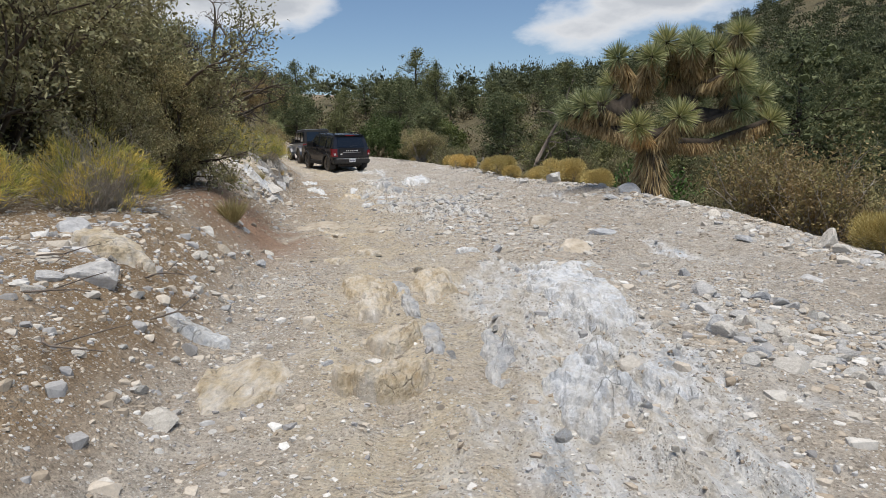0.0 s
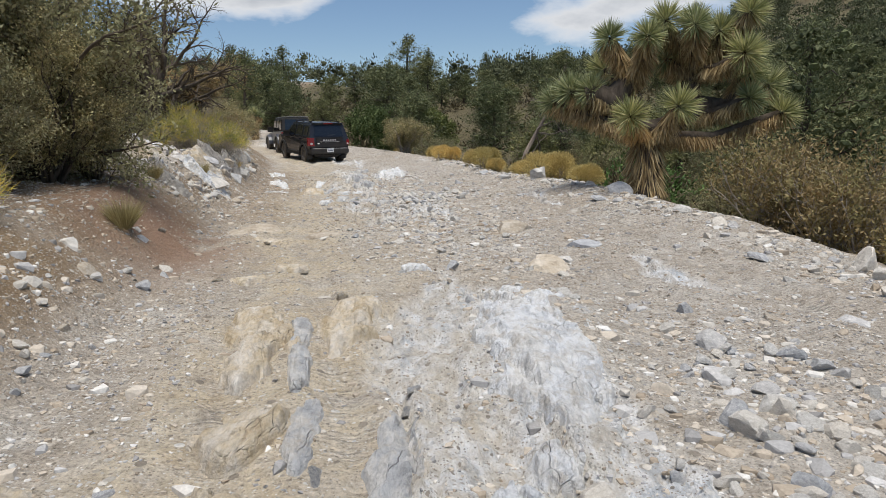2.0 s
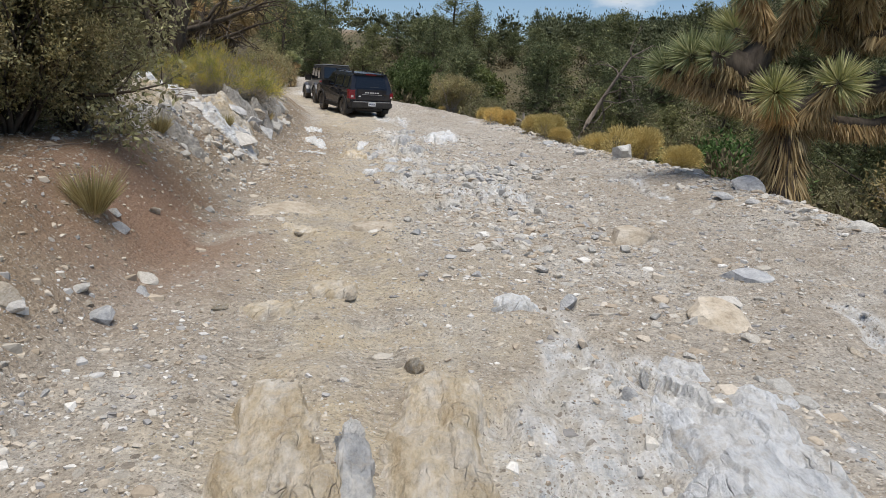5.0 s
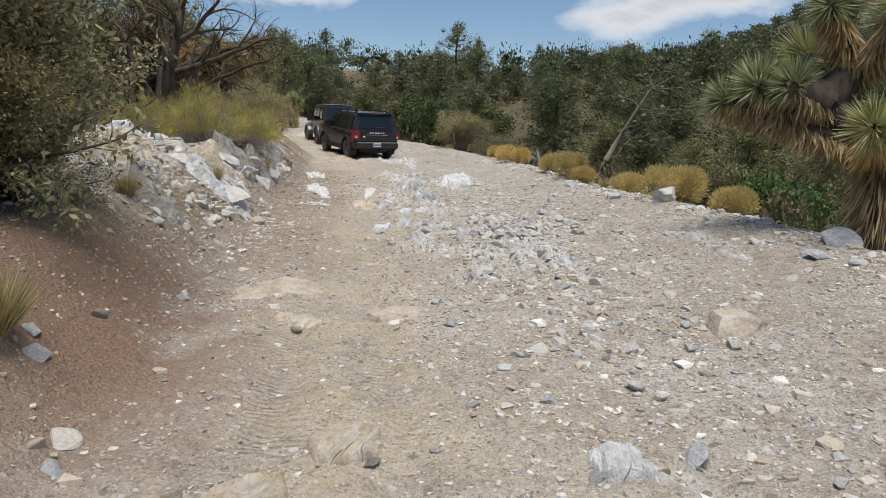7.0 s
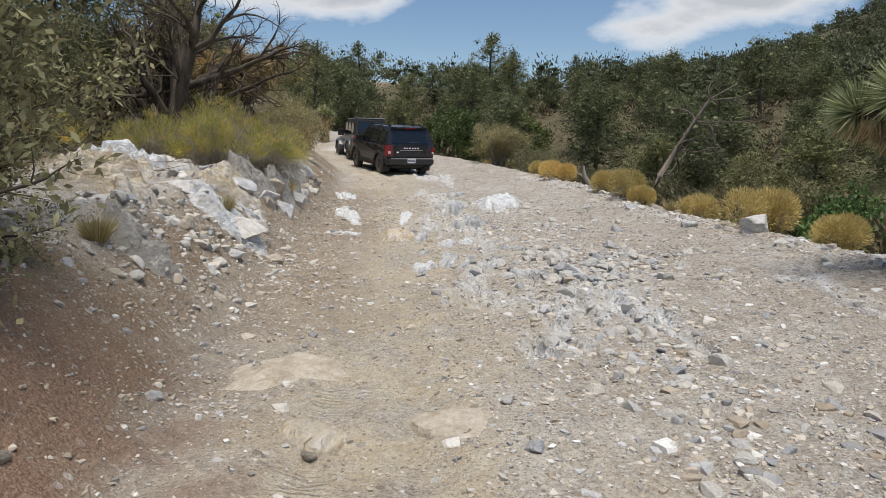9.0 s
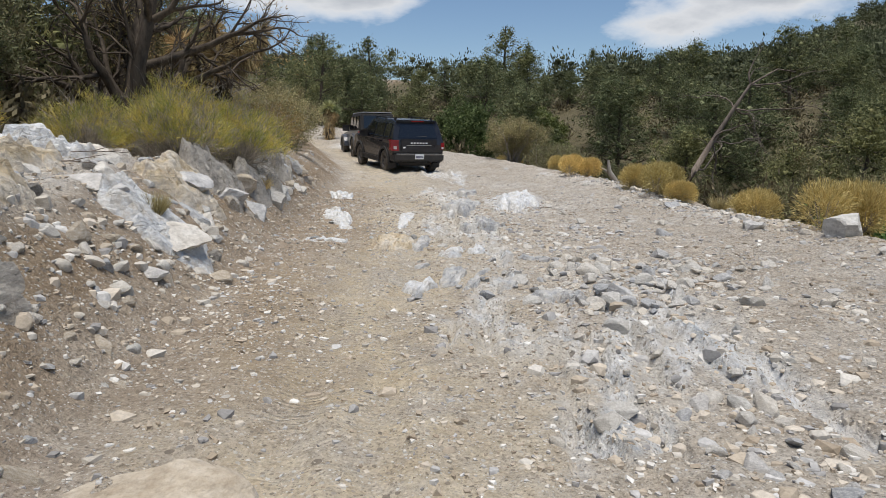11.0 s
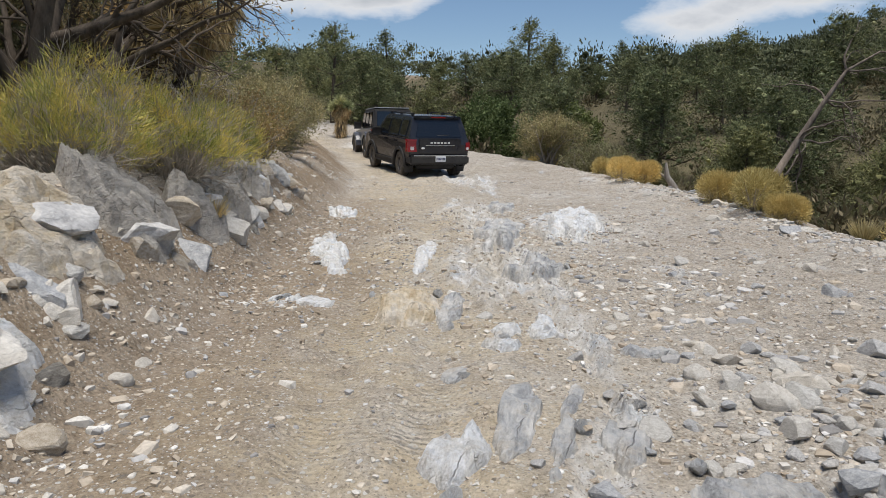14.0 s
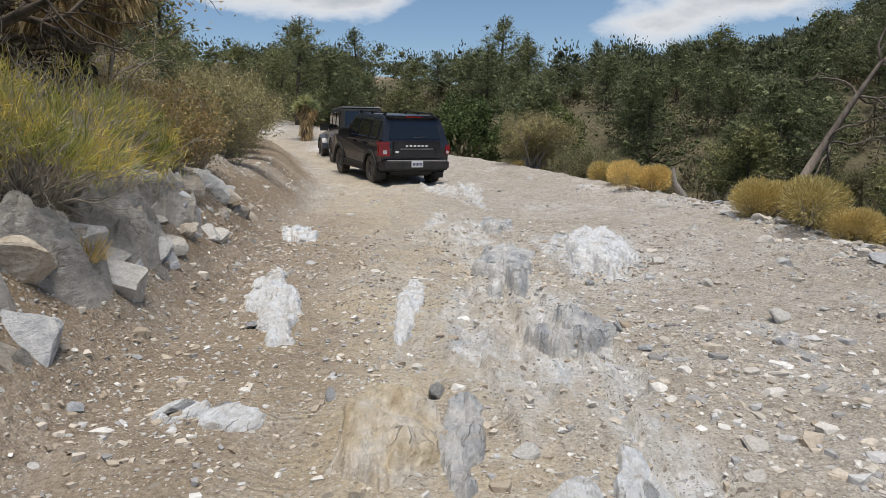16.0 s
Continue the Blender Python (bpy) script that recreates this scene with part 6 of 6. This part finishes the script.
def compact_suv(x, y, turn, z, pitch=0.0, roll=0.0):
    """A boxy compact off-roader seen from behind; its origin lies under the middle of the rear bumper, y runs forward."""
    car = new("off_road_car")
    car.matrix_basis = pose(x, y, z, pitch, roll, turn)
    tagged(car, "black boxy compact off-road car with roof rails on the track", "car", "vehicles on the track")
    R, RA, FA = 0.36, 0.86, 3.53
    hull = [(0.06, 0.60), (0.02, 0.95), (0.05, 1.12), (4.0, 1.10), (4.28, 1.04), (4.38, 0.9), (4.39, 0.55), (4.30, 0.34)] + arc(FA, R, 0.43, -10, 190)[::1] + arc(RA, R, 0.43, -10, 190) + [(0.14, 0.42)]

    def tumble(px, py, pz):
        k = 1 - 0.05 * max(0, (py - 3.3) / 1.1) ** 2 - 0.03 * max(0, (0.5 - py) / 0.5)
        if pz < 0.5:
            k *= 0.97
        return (px * k, py, pz)

    part("body", bm_mesh("body", extruded(hull, -0.93, 0.93, 0.035, tumble), PAINT), car)
    top = [(0.10, 1.10), (0.20, 1.45), (0.30, 1.70), (0.55, 1.745), (2.3, 1.735), (2.6, 1.69), (3.35, 1.10)]

    def cabin(px, py, pz):
        return (px * (1 - 0.20 * (pz - 1.10) / 0.65), py, pz)

    part("cabin", bm_mesh("cabin", extruded(top, -0.90, 0.90, 0.035, cabin), PAINT), car)
    # glass, a few millimetres proud
    part("rear_window", bm_mesh("glass", box(-0.70, 0.70, 0.0, 0.02, 1.16, 1.58, 0.02, 2, lambda a, b, c: (a * (1 - 0.16 * (c - 1.16) / 0.42), b + 0.085 + (c - 1.10) * 0.30, c)), GLASS), car, "dark tinted glass")
    part("windscreen", bm_mesh("glass", box(-0.74, 0.74, 0.0, 0.02, 1.16, 1.64, 0.02, 2, lambda a, b, c: (a * (1 - 0.10 * (c - 1.16) / 0.48), b + 3.30 - (c - 1.12) * 1.24, c)), GLASS), car)
    for s in (-1, 1):
        for y0, y1, slope in ((0.42, 0.98, 0), (1.06, 1.92, 0), (2.0, 2.86, 1)):
            def lean(a, b, c, s=s, y1=y1, slope=slope):
                bb = b - (slope * 0.40 * (c - 1.16) / 0.44 if b > y1 - 0.1 else 0)
                return (a - s * (c - 1.10) * 0.277, bb, c)
            part("side_window", bm_mesh("glass", box(s * 0.897, s * 0.915, y0, y1, 1.17, 1.60, 0.008, 1, lean), GLASS), car, "dark tinted glass")
        for cy in (RA, FA):
            ring = arc(cy, R, 0.50, -6, 186, 13) + arc(cy, R, 0.425, 186, -6, 13)
            part("wheel_arch", bm_mesh("arch", extruded(ring, s * 0.90, s * 0.955, 0.01, None, 1), TRIM), car, "matt black arch moulding")
            wheel(car, s * 0.80, cy, R, 0.24, 0.225, s)
        part("sill", bm_mesh("sill", box(s * 0.80, s * 0.935, RA + 0.46, FA - 0.46, 0.30, 0.46, 0.03), TRIM), car)
        lamp = part("tail_lamp", bm_mesh("lamp", box(s * 0.755, s * 0.935, -0.01, 0.16, 0.80, 1.06, 0.04, 2, lambda a, b, c: (a, b + (c - 0.78) * 0.1, c)), LAMP), car, "red tail lamp with a clear corner")
        part("lens", bm_mesh("lens", box(s * 0.80, s * 0.88, -0.022, 0.0, 0.82, 0.89, 0.01), LAMP_WHITE), lamp)
        rail = part("roof_rail", bm_mesh("rail", box(s * 0.62, s * 0.665, 0.50, 2.40, 1.775, 1.805, 0.012), TRIM), car)
        for py in (0.52, 1.45, 2.34):
            part("foot", bm_mesh("foot", box(s * 0.62, s * 0.665, py, py + 0.08, 1.72, 1.79, 0.008), TRIM), rail)
        part("wing_mirror", bm_mesh("mirror", box(s * 0.93, s * 1.10, 2.72, 2.88, 1.10, 1.27, 0.04), TRIM), car)
        part("mud_flap", bm_mesh("flap", box(s * 0.68, s * 0.92, RA - 0.50, RA - 0.47, 0.17, 0.44, 0.01), TRIM), car)
        for py in (1.25, 2.15):
            part("door_handle", bm_mesh("handle", box(s * 0.925, s * 0.955, py, py + 0.2, 0.985, 1.015, 0.01), PAINT), car)
    part("rear_bumper", bm_mesh("bumper", box(-0.90, 0.90, -0.05, 0.35, 0.40, 0.66, 0.05, 3), TRIM), car, "matt black bumper")
    part("bumper_edge", bm_mesh("strip", box(-0.80, 0.80, -0.065, -0.045, 0.645, 0.665, 0.006), CHROME), car, "thin bright edge")
    part("tailgate", bm_mesh("tailgate", box(-0.64, 0.64, -0.01, 0.10, 0.70, 1.13, 0.03), PAINT), car)
    part("tailgate_trim", bm_mesh("trim", box(-0.44, 0.44, -0.02, -0.008, 0.925, 0.94, 0.004), CHROME), car)
    for k in range(6):
        part("badge_bar", bm_mesh("badge", box(-0.30 + k * 0.105, -0.235 + k * 0.105, -0.022, -0.008, 0.985, 1.03, 0.004), WHITE_MARK), car, "plain white badge shape")
    V, F = lathe([(0.0, 0.0), (0.0, 0.055), (0.012, 0.05), (0.012, 0.0)], 20)
    oval = part("oval_badge", np_mesh("oval", np.stack((V[:, 1], -0.012 - V[:, 0], V[:, 2] * 0.5), -1), F, WHITE_MARK), car)
    oval.matrix_basis = pose(-0.52, 0, 0.86)
    plate_bars(car, 0.0, -0.065, 0.565)
    part("spoiler", bm_mesh("spoiler", box(-0.70, 0.70, 0.20, 0.50, 1.66, 1.735, 0.025), PAINT), car)
    part("brake_lamp", bm_mesh("brake_lamp", box(-0.22, 0.22, 0.19, 0.21, 1.685, 1.715, 0.006), LAMP), car)
    part("wiper", bm_mesh("wiper", box(-0.05, 0.32, 0.09, 0.11, 1.19, 1.21, 0.006, 1, lambda a, b, c: (a, b + 0.02, c + 0.1 * max(0, a - 0.1))), TRIM), car)
    part("underbody", bm_mesh("underbody", box(-0.62, 0.62, 0.30, 4.1, 0.27, 0.45, 0.05), TRIM), car)
    V, F = lathe([(-0.5, 0.09), (-0.48, 0.11), (0.48, 0.11), (0.5, 0.09)], 14)
    part("silencer", np_mesh("silencer", V, F, TRIM), car).matrix_basis = pose(0.0, 0.42, 0.33)
    return car


def open_top_four_by_four(x, y, turn, z):
    """An upright four-by-four with a hard top and a spare wheel on its tailgate."""
    car = new("four_by_four")
    car.matrix_basis = pose(x, y, z, 0, 0, turn)
    tagged(car, "dark grey upright four-by-four with a tailgate spare wheel", "car", "vehicles on the track")
    R, RA, FA = 0.41, 0.78, 3.30
    tub = [(0.0, 0.62), (0.0, 1.16), (2.55, 1.16), (2.65, 1.14), (4.0, 1.06), (4.05, 0.66)] + arc(FA, R, 0.52, 28, 152, 7) + [(2.6, 0.56), (1.5, 0.56)] + arc(RA, R, 0.50, 28, 152, 7)
    part("body", bm_mesh("body", extruded(tub, -0.76, 0.76, 0.03), PAINT_GREY), car)
    top = [(0.03, 1.16), (0.10, 1.80), (0.25, 1.86), (2.1, 1.86), (2.25, 1.82), (2.62, 1.16)]
    part("hard_top", bm_mesh("hard_top", extruded(top, -0.74, 0.74, 0.035, lambda a, b, c: (a * (1 - 0.10 * (c - 1.16) / 0.7), b, c)), TRIM), car, "black hard top")
    part("roof_panel", bm_mesh("roof", box(-0.65, 0.65, 0.12, 2.15, 1.855, 1.885, 0.012), ROOF_GREY), car, "pale dusty roof")
    part("rear_window", bm_mesh("glass", box(-0.58, 0.58, 0.0, 0.02, 1.22, 1.74, 0.03, 2, lambda a, b, c: (a * (1 - 0.06 * (c - 1.2)), b + 0.012 + (c - 1.16) * 0.11, c)), GLASS), car, "dark tinted glass")
    part("tailgate", bm_mesh("tailgate", box(-0.56, 0.56, -0.03, 0.03, 0.66, 1.14, 0.02), PAINT_GREY), car)
    for s in (-1, 1):
        for y0, y1 in ((0.25, 0.85), (0.95, 1.60), (1.68, 2.30)):
            part("side_window", bm_mesh("glass", box(s * 0.74, s * 0.757, y0, y1, 1.22, 1.72, 0.01, 1, lambda a, b, c, s=s: (a - s * (c - 1.16) * 0.107, b, c)), GLASS), car)
        for cy in (RA, FA):
            flare = arc(cy, R, 0.60, 8, 172, 9) + arc(cy, R, 0.52, 172, 8, 9)
            part("fender_flare", bm_mesh("flare", extruded(flare, s * 0.72, s * 0.95, 0.02, None, 1), PAINT_GREY), car)
            wheel(car, s * 0.80, cy, R, 0.27, 0.22, s)
        part("tail_lamp", bm_mesh("lamp", box(s * 0.60, s * 0.78, -0.06, 0.10, 0.90, 1.08, 0.025), LAMP), car, "red tail lamp")
        part("wing_mirror", bm_mesh("mirror", box(s * 0.80, s * 1.02, 2.36, 2.48, 1.16, 1.36, 0.03), TRIM), car)
    part("rear_bumper", bm_mesh("bumper", box(-0.80, 0.80, -0.22, 0.0, 0.52, 0.68, 0.03), PAINT_GREY), car)
    part("bumper_pad", bm_mesh("pad", box(-0.45, 0.45, -0.235, -0.20, 0.545, 0.655, 0.02), TRIM), car)
    V, F = lathe([(-0.13, 0.12), (-0.13, 0.33), (-0.10, 0.39), (0.09, 0.39), (0.13, 0.34), (0.13, 0.0)], 32)
    spare = part("spare_wheel", np_mesh("spare", np.stack((V[:, 1], -V[:, 0], V[:, 2]), -1), F, TRIM, False), car, "spare wheel under a black cover")
    spare.matrix_basis = pose(0.08, -0.19, 1.02)
    part("cover_mark", bm_mesh("mark", box(-0.15, 0.15, -0.142, -0.134, -0.02, 0.05, 0.004), WHITE_MARK), spare, "plain white mark")
    part("cover_mark", bm_mesh("mark", box(-0.19, 0.19, -0.142, -0.134, 0.09, 0.105, 0.002), WHITE_MARK), spare, "plain white mark")
    part("brake_lamp", bm_mesh("brake", box(0.02, 0.14, -0.12, -0.05, 1.42, 1.46, 0.01), LAMP), car)
    plate_bars(car, -0.52, -0.235, 0.60)
    part("axle", bm_mesh("axle", box(-0.70, 0.70, RA - 0.07, RA + 0.07, 0.33, 0.48, 0.04), TRIM), car)
    part("underbody", bm_mesh("underbody", box(-0.40, 0.40, 0.1, 3.8, 0.42, 0.60, 0.04), TRIM), car)
    return car


def rest_z(x, y, turn, ra, fa, half, sink=0.02):
    c, s = math.cos(radians(turn)), math.sin(radians(turn))
    spots = [ground_z(x + a * c - b * s, y + a * s + b * c) for a in (-half, half) for b in (ra, fa)]
    rear, front = (spots[0] + spots[2]) / 2, (spots[1] + spots[3]) / 2
    slope = math.degrees(math.atan2(front - rear, fa - ra))
    return rear - ra * math.tan(radians(slope)) - sink, slope


CAR_Z, CAR_PITCH = rest_z(-3.3, 33.2, 29, 0.86, 3.53, 0.8)
compact_suv(-3.3, 33.2, 29, CAR_Z, CAR_PITCH)
JEEP_Z, _ = rest_z(-5.7, 39.0, 22, 0.78, 3.3, 0.8)
open_top_four_by_four(-5.7, 39.0, 22, JEEP_Z)
